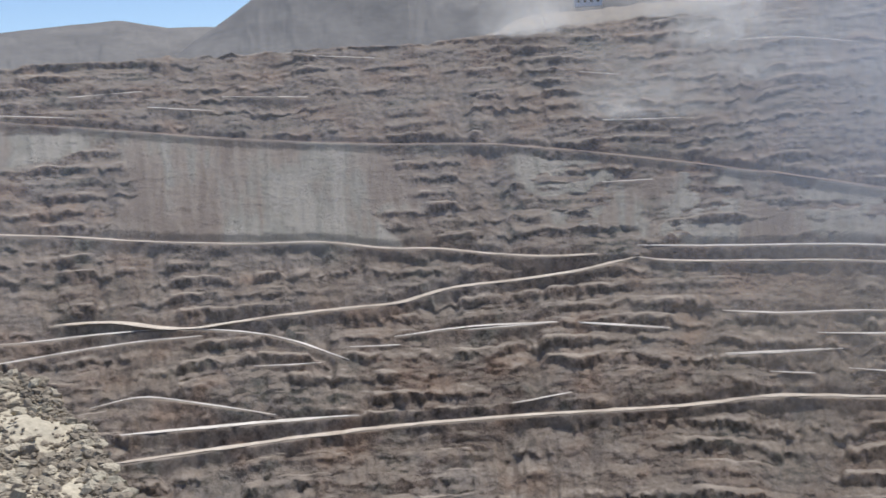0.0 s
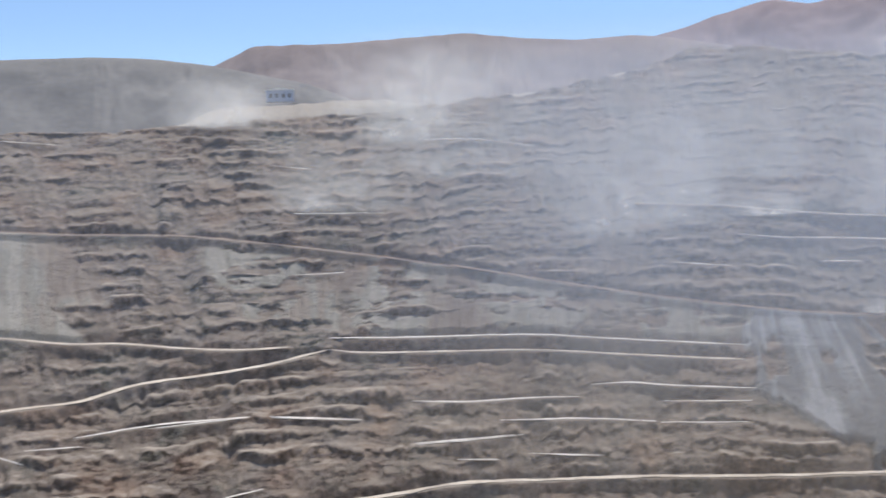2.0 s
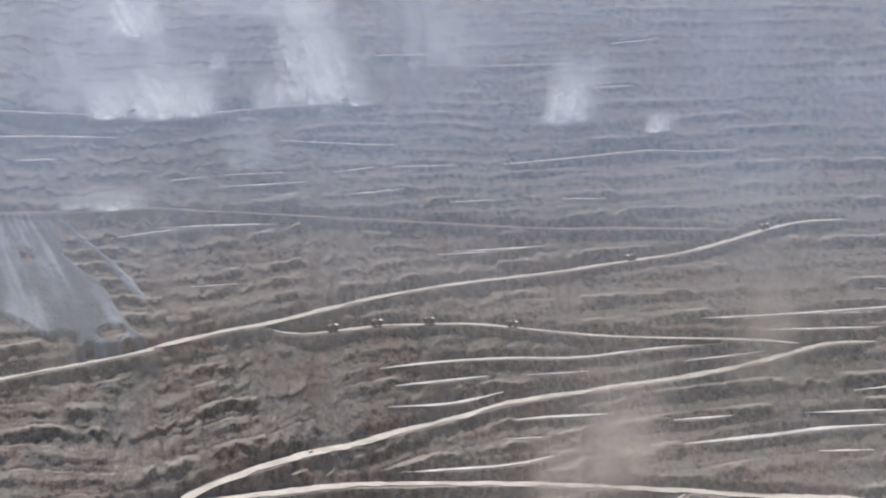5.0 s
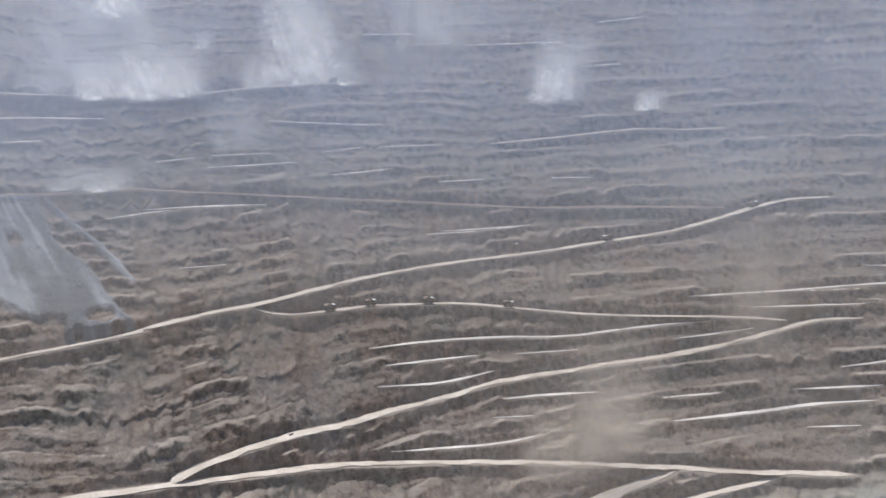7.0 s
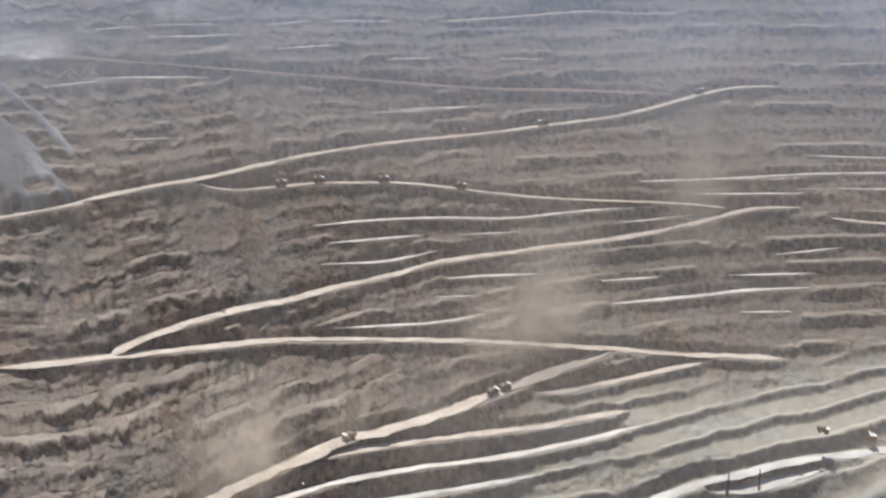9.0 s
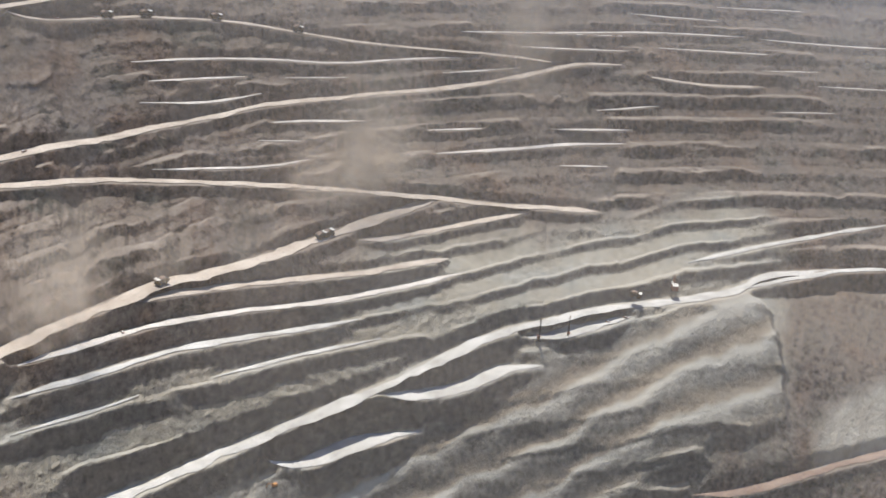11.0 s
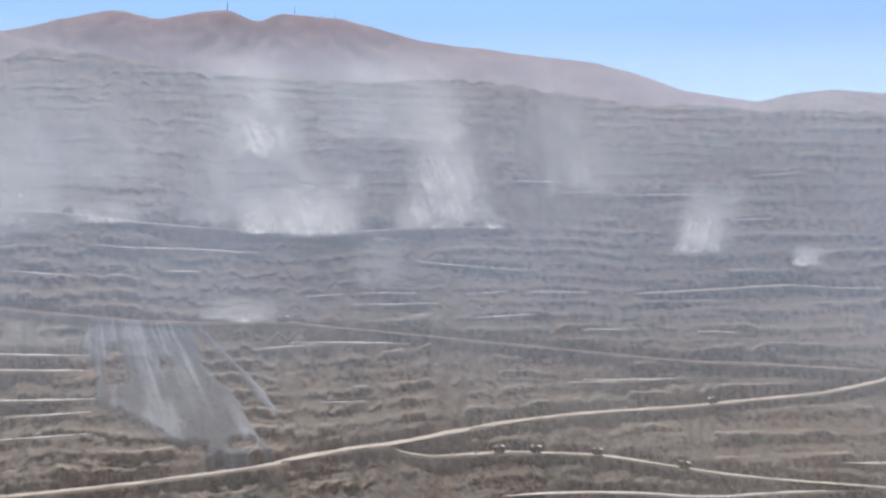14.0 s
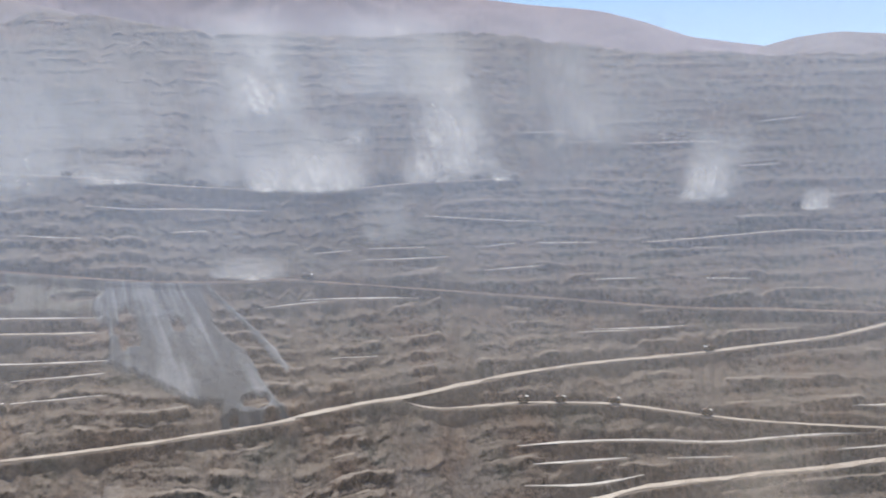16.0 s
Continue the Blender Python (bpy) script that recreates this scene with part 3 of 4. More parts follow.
            level_z[s] = np.where(hit, p[2] + t * (q[2] - p[2]), level_z[s])
        g = np.s_[j0:j1, i0:i1]
        near = near + 3.0 * fbm(along[g] / 10, h[g] / 14, 24, 3)
        m = 1 - smooth(half + 2, half + (11 if kind == "pale" else 8), near)
        out[g] = out[g] * (1 - m) + (level_z - 0.4) * m
        bulge[g] *= 1 - m
    # the rim and the plateau behind it
    x, y = x - bulge * np.sin(np.radians(a)), y - bulge * np.cos(np.radians(a))
    back = np.arange(1, 31)[:, None] * 24.0
    hb = h[-1] + back
    zb = z[-1] + (out[-1] - z[-1]) * np.clip(1 - back / 50, 0, 1) - 0.02 * back + 0.18 * np.minimum(back, 360) * smooth(0, 5, az) * smooth(18, 12, az) + np.minimum(back / 60, 1) * 9 * fbm(along[-1] / 70, back / 60, 15, 4)
    xb, yb = hb * np.sin(np.radians(az)), hb * np.cos(np.radians(az))
    verts = np.stack([np.vstack([x, xb]), np.vstack([y, yb]), np.vstack([out, zb])], -1).reshape(-1, 3)
    pad = lambda m: np.vstack([m, np.zeros_like(xb)])
    me = grid_mesh("pit_wall", verts, rows + 30, cols, GROUND, {"band": np.vstack([band, np.ones_like(xb)]), "fan": pad(fan), "pale": pad(pale), "sand": pad(sand), "strata": pad(0.5 + 0.5 * strata * low), "low": pad(low), "chute": pad(worn * (1 - loose)), "streak": pad(streak) + np.vstack([z * 0, zb * 0 + 0.5])})
    tagged(new("pit_wall", me), "terraced open-pit mine wall of broken brown rock and scree", "pit wall", kind="structure")


build_pit()


def build_roads():
    names = {"haul": ("haul_road", "pale dusty unpaved mine haul road on the pit wall", "road"),
             "bench": ("bench_floor", "pale rubble-strewn bench floor cut into the pit wall", "bench"),
             "pale": ("pit_bench", "whitish crushed-rock bench floor deep in the pit", "bench"),
             "brown": ("dirt_road", "long brown dirt haul road across the pit wall", "road")}
    for i, (kind, width, line) in enumerate(LINES):
        tang = np.gradient(line[:, :2], axis=0)
        tang /= np.linalg.norm(tang, axis=1)[:, None] + 1e-9
        side = np.stack([-tang[:, 1], tang[:, 0]], 1)
        n = len(line)
        s = np.arange(n) * 0.24 + i * 31.0
        ends = np.minimum(1, np.minimum(np.arange(n), n - 1 - np.arange(n)) / (2.5 if kind == "haul" else 6.0) + 0.12)
        left = width / 2 * ends * (1 + 0.40 * vnoise(s, s * 0 + 1, 21) + 0.35 * vnoise(s * 3.1, s * 0 + 1, 25))
        right = width / 2 * ends * (1 + 0.40 * vnoise(s, s * 0 + 9, 22) + 0.35 * vnoise(s * 3.1, s * 0 + 9, 26))
        us = (-1, -0.5, 0, 0.5, 1)
        verts = np.zeros((5, n, 3))
        for j, u in enumerate(us):
            off = np.where(u < 0, u * right, u * left)
            verts[j, :, :2] = line[:, :2] + side * off[:, None]
            verts[j, :, 2] = line[:, 2] + 1.0 - 0.5 * (abs(u) == 1) + 0.25 * vnoise(s * 2, s * 0 + j, 23)
        me = grid_mesh(names[kind][0], verts.reshape(-1, 3), 5, n, ROADS[kind])
        tagged(new(names[kind][0], me), names[kind][1], names[kind][2], "roads and benches of the pit", "structure")


build_roads()


# ---- hills behind the pit ----
def ridge(name, label, az, top, dist, depth, mat, seed, foot, rough=0.10, cols=420, rows=50):
    """A hill whose crest, at dist metres, shows at top degrees over az; it falls away in front and behind."""
    a = np.linspace(az[0], az[-1], cols)
    crest = np.interp(a, az, top)
    crest = np.convolve(np.pad(crest, 4, mode="edge"), np.ones(9) / 9, "valid") + rough * fbm(a * 1.3, a * 0, seed, 3)
    zc = dist * np.tan(np.radians(crest))
    v = np.linspace(-1, 1, rows)[:, None]
    h = dist + depth * v
    fall = np.where(v < 0, 1 - np.abs(v) ** 1.25, 1 - np.abs(v) ** 2 * 0.5)
    z = foot + (zc - foot) * fall
    ribs = np.abs(fbm(a * 0.55 + 1.5 * fbm(a * 0.5, h / 180, seed + 9, 2), h / 150, seed + 3, 5)) * 1.6
    z = z - (zc - foot) * 0.08 * ribs * (1 - np.abs(v)) ** 0.7 * np.clip(np.abs(v) * 3, 0, 1)
    x, y = h * np.sin(np.radians(a)), h * np.cos(np.radians(a))
    me = grid_mesh(name, np.stack([x, y, z], -1).reshape(-1, 3), rows, cols, mat)
    return tagged(new(name, me), label, "hill", kind="structure")


DUMP = mountain_material("dumped_rock", (0.13, 0.125, 0.125), (0.205, 0.195, 0.187), 0.008)
# mauve distance haze is mixed into this hill's base colour
HILL = mountain_material("hazed_desert_hill", (0.205, 0.165, 0.18), (0.285, 0.23, 0.24))
GREYHILL = mountain_material("grey_hill", (0.17, 0.14, 0.14), (0.24, 0.20, 0.195))
MOUNTAIN_A = (24, 26.5, 28, 29.5, 31.9, 33.9, 35.9, 37.3, 38.7, 39.8, 42.7, 44.4, 47, 50.4, 52.4, 55.8, 57.8, 60.3, 63.6, 65, 68)
MOUNTAIN_E = (7.8, 8.3, 8.6, 9.1, 9.65, 9.25, 9.7, 9.9, 9.25, 9.75, 9.6, 9.2, 8.5, 8.1, 7.8, 7.4, 6.8, 5.9, 5.35, 5.0, 4.0)
ridge("mountain", "distant desert mountain ridge with mauve haze in its base colour", MOUNTAIN_A, MOUNTAIN_E, 4300, 560, HILL, 40, 250, 0.03)
ridge("mountain", "low dark desert hill at the far end of the pit", (61, 63.6, 65.1, 67.2, 69.4, 73, 80, 90, 97), (4.4, 5.35, 5.7, 5.85, 5.6, 5.4, 5.7, 5.3, 5.0), 4200, 500, GREYHILL, 44, 230, 0.03)
ridge("mountain", "hazy grey-violet hill behind the waste dump", (2, 4.2, 6.3, 11.5, 14, 16.8, 20.5, 22.5, 25.1, 27, 30, 34), (6.5, 7.5, 8.5, 8.6, 8.75, 8.9, 8.5, 8.3, 8.4, 8.2, 7.6, 6.0), 3500, 480, GREYHILL, 48, 160, 0.05)
ridge("waste_dump", "large flat-topped grey waste-rock dump above the pit", (-13, -12.2, -10.6, -9, -7.3, -5, -1.5, 1.5, 4.1, 9, 14), (4.3, 4.9, 5.9, 7.0, 7.7, 7.85, 8.0, 7.9, 7.6, 6.6, 4.6), 2900, 330, DUMP, 52, 140, 0.02)
ridge("waste_dump", "low flat grey waste dump beyond the pit rim", (-30, -23.3, -18.7, -15.5, -13.4, -11.1, -8, -5), (5.0, 5.4, 5.85, 6.1, 5.7, 5.65, 5.3, 4.2), 3300, 380, DUMP, 56, 150, 0.03)

# ---- airborne dust and haze sheets ----
def veil(near, amount, seed):
    """An added sheet for dusty aerial haze that lies along the pit's far slope, thicker towards the top."""
    # warm haze colour low down, bluish distance haze painted in above
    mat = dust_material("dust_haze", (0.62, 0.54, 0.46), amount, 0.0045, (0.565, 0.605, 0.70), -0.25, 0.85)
    cols, rows = 160, 120
    a = np.linspace(-32, 102, cols)
    e = np.linspace(-37, 11, rows)[:, None]
    h = run(e) * reach(a) * near + 14 * vnoise(a / 9, e / 4, seed)
    x, y, z = h * np.sin(np.radians(a)), h * np.cos(np.radians(a)), h * np.tan(np.radians(e))
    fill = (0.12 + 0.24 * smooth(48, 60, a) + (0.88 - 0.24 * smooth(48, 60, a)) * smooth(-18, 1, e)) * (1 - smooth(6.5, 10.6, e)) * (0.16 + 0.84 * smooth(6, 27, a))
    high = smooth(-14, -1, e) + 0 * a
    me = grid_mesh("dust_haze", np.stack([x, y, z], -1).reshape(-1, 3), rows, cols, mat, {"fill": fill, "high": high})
    return tagged(new("dust_haze", me), "thin sheet standing in for dusty aerial haze over the pit slope", "dust", "hanging dust", "stuff")


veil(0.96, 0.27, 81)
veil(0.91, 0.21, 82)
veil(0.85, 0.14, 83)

DUST = {}
CLOUDS = []


def dust_cloud(base, width, height, lean, strength, drift):
    """Billowing dust in four thin bowed layers, one behind the other, that drift on the wind."""
    low = base[2] < -260
    key = round(strength, 1), low
    if key not in DUST:
        tone = (0.66, 0.56, 0.46) if low else (0.90, 0.86, 0.80) if strength > 0.35 else (0.76, 0.73, 0.69)
        DUST[key] = dust_material("dust_cloud", tone, min(0.95, (0.6 if low else 1.35) * max(key[0], 0.12)), 0.03 if strength > 0.35 else 0.02, None, 0.25, 0.72)
    cloud = new("dust_cloud")
    base = Vector(base)
    lay_back = 1.2  # the cloud hugs the slope
    turn = math.degrees(math.atan2(base.x, base.y))
    n = 40
    u = np.linspace(-1, 1, n)[None, :] + np.zeros((n, 1))
    v = np.linspace(0, 1, n)[:, None] + np.zeros((1, n))
    for i in range(4):
        s = 0.75 + 0.15 * i
        wide = (0.62 + 0.38 * v) * s
        x = u * width / 2 * 1.25 * wide + lean * v * height + 4 * i - 6
        tall = height * 1.25 * (0.9 + 0.08 * i)
        z = -0.10 * height + v * tall
        y = v * tall * lay_back + (i - 1.5) * min(9, width * 0.08) + 4 * np.sin(3 * v + i) - 3 * np.cos(4 * u + i)
        edge = np.clip(1 - u * u, 0, 1) ** 1.5
        wisp = 0.7 + 0.9 * fbm(u * width / 46 + 1.2 * v + 7 * i, v * height / 110 + base.x, 90 + i, 4)  # drawn-out streaks
        edge = edge * smooth(-0.5, 0.4, 1 - np.abs(u) - 0.4 * v + 0.6 * fbm(u * 2 + i, v * 3, 95 + i, 3))
        fill = edge * smooth(0, 0.12, v) * np.clip(wisp, 0, 1.3) * (0.9 * (1 - v) ** 4.0 + 0.95 * (1 - v) ** 0.9)
        me = grid_mesh("puff", np.stack([x, y, z], -1).reshape(-1, 3), n, n, DUST[key], {"fill": fill})
        puff = new("puff", me)
        puff.parent = cloud
    tagged(cloud, "pale translucent cloud of dust drifting over the pit" if strength < 0.36 else "dense pale dust plume raised by mine trucks", "dust cloud", "dust clouds")
    CLOUDS.append((cloud, base, turn, drift))


# ---- dust: middle of the base in metres, width, height, lean, strength, drift in m/s ----
dust_cloud((1056, 1215, -33), 188, 85, -0.20, 0.75, 1.1)
dust_cloud((1103, 1196, -33), 74, 57, -0.10, 0.70, 0.1)
dust_cloud((997, 1243, -32), 89, 48, -0.10, 0.60, 1.1)
dust_cloud((1290, 1122, -26), 121, 234, -0.60, 0.90, -3.0)
dust_cloud((1323, 1186, 33), 144, 180, -0.30, 0.60, 0.5)
dust_cloud((1120, 1356, 89), 150, 150, -0.35, 0.80, -3.0)
dust_cloud((1275, 1138, -10), 240, 250, -0.40, 0.45, -2.0)
dust_cloud((1085, 1330, 60), 260, 190, -0.20, 0.32, -1.5)
dust_cloud((979, 1271, -18), 212, 163, -0.10, 0.30, 0.5)
dust_cloud((1587, 890, -63), 120, 101, 0.40, 0.60, -0.7)
dust_cloud((1697, 766, -85), 56, 28, 0.20, 0.75, 1.1)
dust_cloud((1189, 1248, 33), 31, 21, 0.00, 0.55, -1.2)
dust_cloud((840, 1363, -18), 154, 32, 0.00, 0.40, -0.6)
dust_cloud((752, 1414, -18), 260, 138, 0.00, 0.30, -0.2)
dust_cloud((1215, 1157, -26), 76, 46, -0.20, 0.40, 0.7)
dust_cloud((904, 1409, 38), 255, 153, -0.30, 0.20, -0.7)
dust_cloud((1271, 1325, 117), 467, 140, 0.00, 0.18, 0.9)
dust_cloud((1505, 1087, 34), 395, 207, 0.00, 0.16, 1.2)
dust_cloud((1103, 1104, -104), 127, 71, 0.00, 0.16, -0.8)
dust_cloud((1339, 1095, -28), 52, 17, 0.00, 0.50, 0.2)
dust_cloud((148, 1817, 150), 139, 57, 0.20, 0.34, -1.2)
dust_cloud((443, 1724, 118), 380, 172, 0.00, 0.34, -0.3)
dust_cloud((138, 1817, 149), 240, 84, 0.10, 0.30, -1.1)
dust_cloud((461, 1729, 124), 382, 173, 0.20, 0.34, 1.1)
dust_cloud((670, 1433, -33), 450, 177, 0.00, 0.33, -0.2)
dust_cloud((500, 1625, 57), 432, 138, 0.00, 0.25, 1.1)
dust_cloud((813, 1476, 46), 291, 145, 0.00, 0.25, 0.7)
dust_cloud((307, 1611, 11), 417, 116, 0.00, 0.22, 0.9)
dust_cloud((744, 678, -503), 135, 64, 0.20, 0.40, -0.8)
dust_cloud((1118, 589, -461), 176, 105, 0.30, 0.30, -1.0)
dust_cloud((1095, 634, -462), 55, 34, 0.00, 0.35, 0.2)
dust_cloud((869, 655, -504), 80, 37, 0.00, 0.30, -0.8)
dust_cloud((1392, 481, -394), 191, 135, 0.10, 0.25, 0.6)
dust_cloud((703, 666, -512), 126, 92, 0.30, 0.35, -0.2)
dust_cloud((1156, 567, -464), 135, 100, 0.20, 0.25, 0.1)
dust_cloud((1095, 596, -478), 179, 62, 0.20, 0.30, 1.1)
dust_cloud((1151, 563, -461), 143, 121, 0.10, 0.25, 0.1)
dust_cloud((1487, 519, -358), 98, 106, 0.20, 0.20, -0.9)
dust_cloud((901, 1135, -142), 111, 22, 0.00, 0.40, -0.8)
dust_cloud((864, 1160, -138), 66, 18, 0.20, 0.40, 0.1)
# ---- end of dust: ----


# ---- machines ----
def paint(name, colour, rough=0.55, metal=0.0, dirt=(0.30, 0.25, 0.20)):
    m, tree, b = material(name, rough, metal)
    n = Nodes(tree)
    grime = n.add("ShaderNodeMapRange", Value=n.noise(0.9, 5), From_Min=0.42, From_Max=0.68).outputs[0]
    tree.links.new(n.mix(n.math("MULTIPLY", grime, 0.6), colour, dirt), b.inputs["Base Color"])
    return m


YELLOW = paint("ochre_paint", (0.22, 0.14, 0.05), dirt=(0.13, 0.11, 0.09))
DARKSTEEL = paint("dark_steel", (0.035, 0.033, 0.032), 0.6, dirt=(0.08, 0.07, 0.06))
RUBBER = paint("tyre_rubber", (0.025, 0.024, 0.023), 0.9, dirt=(0.09, 0.08, 0.07))
WHITE = paint("white_paint", (0.78, 0.77, 0.74), 0.5, dirt=(0.5, 0.45, 0.4))
GLASS = paint("dark_glass", (0.02, 0.025, 0.03), 0.15, dirt=(0.06, 0.06, 0.06))
ORANGE = paint("orange_paint", (0.55, 0.24, 0.05))
REDBROWN = paint("red_brown_paint", (0.22, 0.09, 0.06))
BLUE = paint("blue_sheet_metal", (0.36, 0.42, 0.56), 0.5, dirt=(0.4, 0.41, 0.45))


def wheel(parent, x, y, r, w, rim=YELLOW):
    bm = bmesh.new()
    tube(bm, (x, y - w / 2, r), (x, y + w / 2, r), r, r, 18)
    bmesh.ops.bevel(bm, geom=[e for e in bm.edges if len(e.link_faces) == 2 and any(len(f.verts) > 8 for f in e.link_faces)], offset=r * 0.12, segments=2, affect="EDGES")
    t = part("tyre", bm, RUBBER, parent)
    bm = bmesh.new()
    tube(bm, (x, y - w / 2 - 0.03, r), (x, y + w / 2 + 0.03, r), r * 0.5, r * 0.5, 14)
    part("rim", bm, rim, t)


def haul_truck():
    t = new("haul_truck")
    bm = bmesh.new()
    box(bm, -5.2, 5.6, -1.3, 1.3, 1.5, 2.7, 0.1)
    box(bm, 4.3, 6.2, -3.2, 3.2, 1.4, 1.9)
    part("chassis", bm, DARKSTEEL, t)
    bm = bmesh.new()
    prism(bm, [(-6.6, 4.6), (-6.0, 3.1), (-3.0, 2.8), (2.2, 3.9), (3.1, 6.2), (2.9, 6.6), (1.7, 6.6), (-6.9, 5.7)], -3.4, 3.4)
    bed = part("dump_body", bm, DARKSTEEL, t, "dark scraped steel dump body")
    for x in (-5.2, -3.4, -1.6, 0.2):
        for y in (-3.55, 3.4):
            bm = bmesh.new()
            box(bm, x, x + 0.35, y, y + 0.15, 3.4, 6.1)
            part("rib", bm, YELLOW, bed)
    # the canopy's sunlit highlight is put into its white colour
    bm = bmesh.new()
    prism(bm, [(3.1, 6.2), (6.6, 6.55), (6.6, 6.85), (2.9, 6.75)], -3.4, 3.4)
    part("canopy", bm, WHITE, t, "canopy over the cab, painted white as its sunlit highlight")
    bm = bmesh.new()
    prism(bm, [(-5.6, 5.6), (1.4, 6.4), (0.2, 7.3), (-1.8, 7.7), (-4.0, 7.0)], -2.7, 2.7)
    part("load", bm, ROADS["brown"], t, "heap of broken rock in the dump body")
    bm = bmesh.new()
    box(bm, 3.5, 5.6, 0.6, 3.0, 3.5, 5.6, 0.15)
    cab = part("cab", bm, YELLOW, t)
    bm = bmesh.new()
    box(bm, 3.7, 5.62, 0.85, 2.75, 4.4, 5.3, 0.05)
    part("cab_window", bm, GLASS, cab)
    bm = bmesh.new()
    box(bm, 4.2, 6.3, -1.7, 0.4, 1.9, 4.4, 0.12)
    part("radiator", bm, DARKSTEEL, t)
    bm = bmesh.new()
    box(bm, 3.2, 6.3, -3.3, 3.3, 3.3, 3.5)
    part("deck", bm, YELLOW, t)
    bm = bmesh.new()
    tube(bm, (6.4, -1.9, 3.4), (6.5, -2.9, 1.2), 0.10, 0.10, 6)
    tube(bm, (6.4, -2.5, 3.4), (6.5, -3.4, 1.2), 0.10, 0.10, 6)
    part("ladder", bm, YELLOW, t)
    for y in (-2.7, 2.7):
        wheel(t, 3.6, y, 1.75, 1.15)
    for y in (-2.9, -1.75, 1.75, 2.9):
        wheel(t, -2.9, y, 1.75, 1.05)
    t.scale = (1.12, 1.12, 1.12)
    return tagged(t, "dusty mining haul truck with large tyres on the haul road", "truck", "mine vehicles")


def pickup_truck():
    t = new("pickup_truck")
    bm = bmesh.new()
    prism(bm, [(-2.8, 0.6), (2.7, 0.6), (2.8, 1.1), (2.5, 1.35), (-2.8, 1.35)], -1.0, 1.0)
    part("body", bm, REDBROWN, t)
    bm = bmesh.new()
    prism(bm, [(-0.9, 1.35), (1.5, 1.35), (0.9, 2.05), (-0.7, 2.1)], -0.95, 0.95)
    cab = part("cab", bm, WHITE, t)
    bm = bmesh.new()
    prism(bm, [(-0.7, 1.45), (1.25, 1.45), (0.85, 1.95), (-0.6, 1.98)], -0.97, 0.97)
    part("window", bm, GLASS, cab)
    bm = bmesh.new()
    tube(bm, (-1.0, 0.9, 2.0), (-1.0, 0.9, 4.2), 0.05, 0.03, 6)
    part("flag_pole", bm, ORANGE, t)
    for x in (-1.7, 1.7):
        for y in (-0.9, 0.9):
            wheel(t, x, y, 0.42, 0.3, WHITE)
    return tagged(t, "small dusty pickup truck on the mine road", "pickup", "mine vehicles")


FLEET = []
MODELS = {}


def on_road(p):
    """The nearest place on a road's surface, or p itself where no road is near."""
    q = np.vstack([line for kind, width, line in LINES])
    d = np.linalg.norm((q - np.array(p)) * (1, 1, 1.5), axis=1)
    return tuple(float(c) for c in q[d.argmin()]) if d.min() < 40 else tuple(p)


def vehicle(kind, facing, *rows):
    """A vehicle that drives through rows of seconds and places."""
    if kind not in MODELS:
        MODELS[kind] = {"haul_truck": haul_truck, "pickup_truck": pickup_truck}[kind]()
        ob = MODELS[kind]
    else:
        ob = copy_thing(MODELS[kind], Matrix())
    rows = [(t, *on_road(Vector(p))) for t, *p in rows]
    a, b = Vector(rows[0][1:]), Vector(rows[-1][1:])
    if (b - a).length < 6:
        side = Vector((a.y, -a.x, 0)).normalized() * facing
        b = a + side
    head = math.degrees(math.atan2(b.y - a.y, b.x - a.x))
    flat = math.hypot(b.x - a.x, b.y - a.y)
    tilt = -math.degrees(math.atan2(b.z - a.z, flat)) if flat > 6 else 0.0
    FLEET.append((ob, [(t, pose(x, y, z + 1.0, 0, max(-7, min(7, tilt)), head)) for t, x, y, z in rows]))


# ---- fleet: seconds and places in metres ----
vehicle('haul_truck', 1, (0.0, 1007.4, 926.9, -291.6), (5.0, 1033.7, 910.1, -297.4), (9.0, 1055.8, 897.2, -300.8), (16.0, 1097.8, 877.0, -303.1))
vehicle('haul_truck', 1, (0.0, 1071.2, 896.4, -296.4), (5.0, 1089.2, 884.1, -300.3), (9.0, 1106.8, 873.2, -303.0), (16.0, 1146.7, 850.9, -306.3))
vehicle('haul_truck', 1, (0.0, 1143.6, 858.6, -301.3), (5.0, 1161.9, 843.9, -306.1), (9.0, 1178.2, 831.6, -309.5), (16.0, 1211.3, 808.2, -314.4))
vehicle('haul_truck', 1, (0.0, 1242.3, 787.9, -316.9), (7.3, 1260.7, 766.3, -325.3), (12.5, 1280.6, 746.6, -331.1), (16.0, 1298.4, 730.5, -334.9))
vehicle('pickup_truck', 1, (0.0, 944.2, 951.0, -290.1), (7.3, 986.2, 930.0, -295.4), (11.8, 1013.0, 916.7, -298.4), (16.0, 1038.9, 903.9, -300.8))
vehicle('pickup_truck', 1, (0.0, 1036.0, 920.7, -288.1), (11.8, 1057.7, 899.9, -298.0), (16.0, 1065.4, 892.5, -301.5))
vehicle('pickup_truck', -1, (0.0, 932.3, 820.1, -404.4), (7.3, 885.3, 833.4, -405.2), (11.8, 859.7, 840.0, -405.8), (16.0, 837.9, 845.3, -406.3))
vehicle('haul_truck', -1, (0.0, 1520.2, 680.5, -259.3), (7.3, 1457.8, 725.6, -262.2), (12.5, 1414.9, 753.8, -264.3), (16.0, 1387.3, 770.8, -265.8))
vehicle('haul_truck', 1, (0.0, 1669.4, 600.5, -222.1), (7.3, 1672.7, 584.5, -229.9), (12.5, 1675.0, 573.1, -235.5), (16.0, 1676.5, 565.4, -239.2))
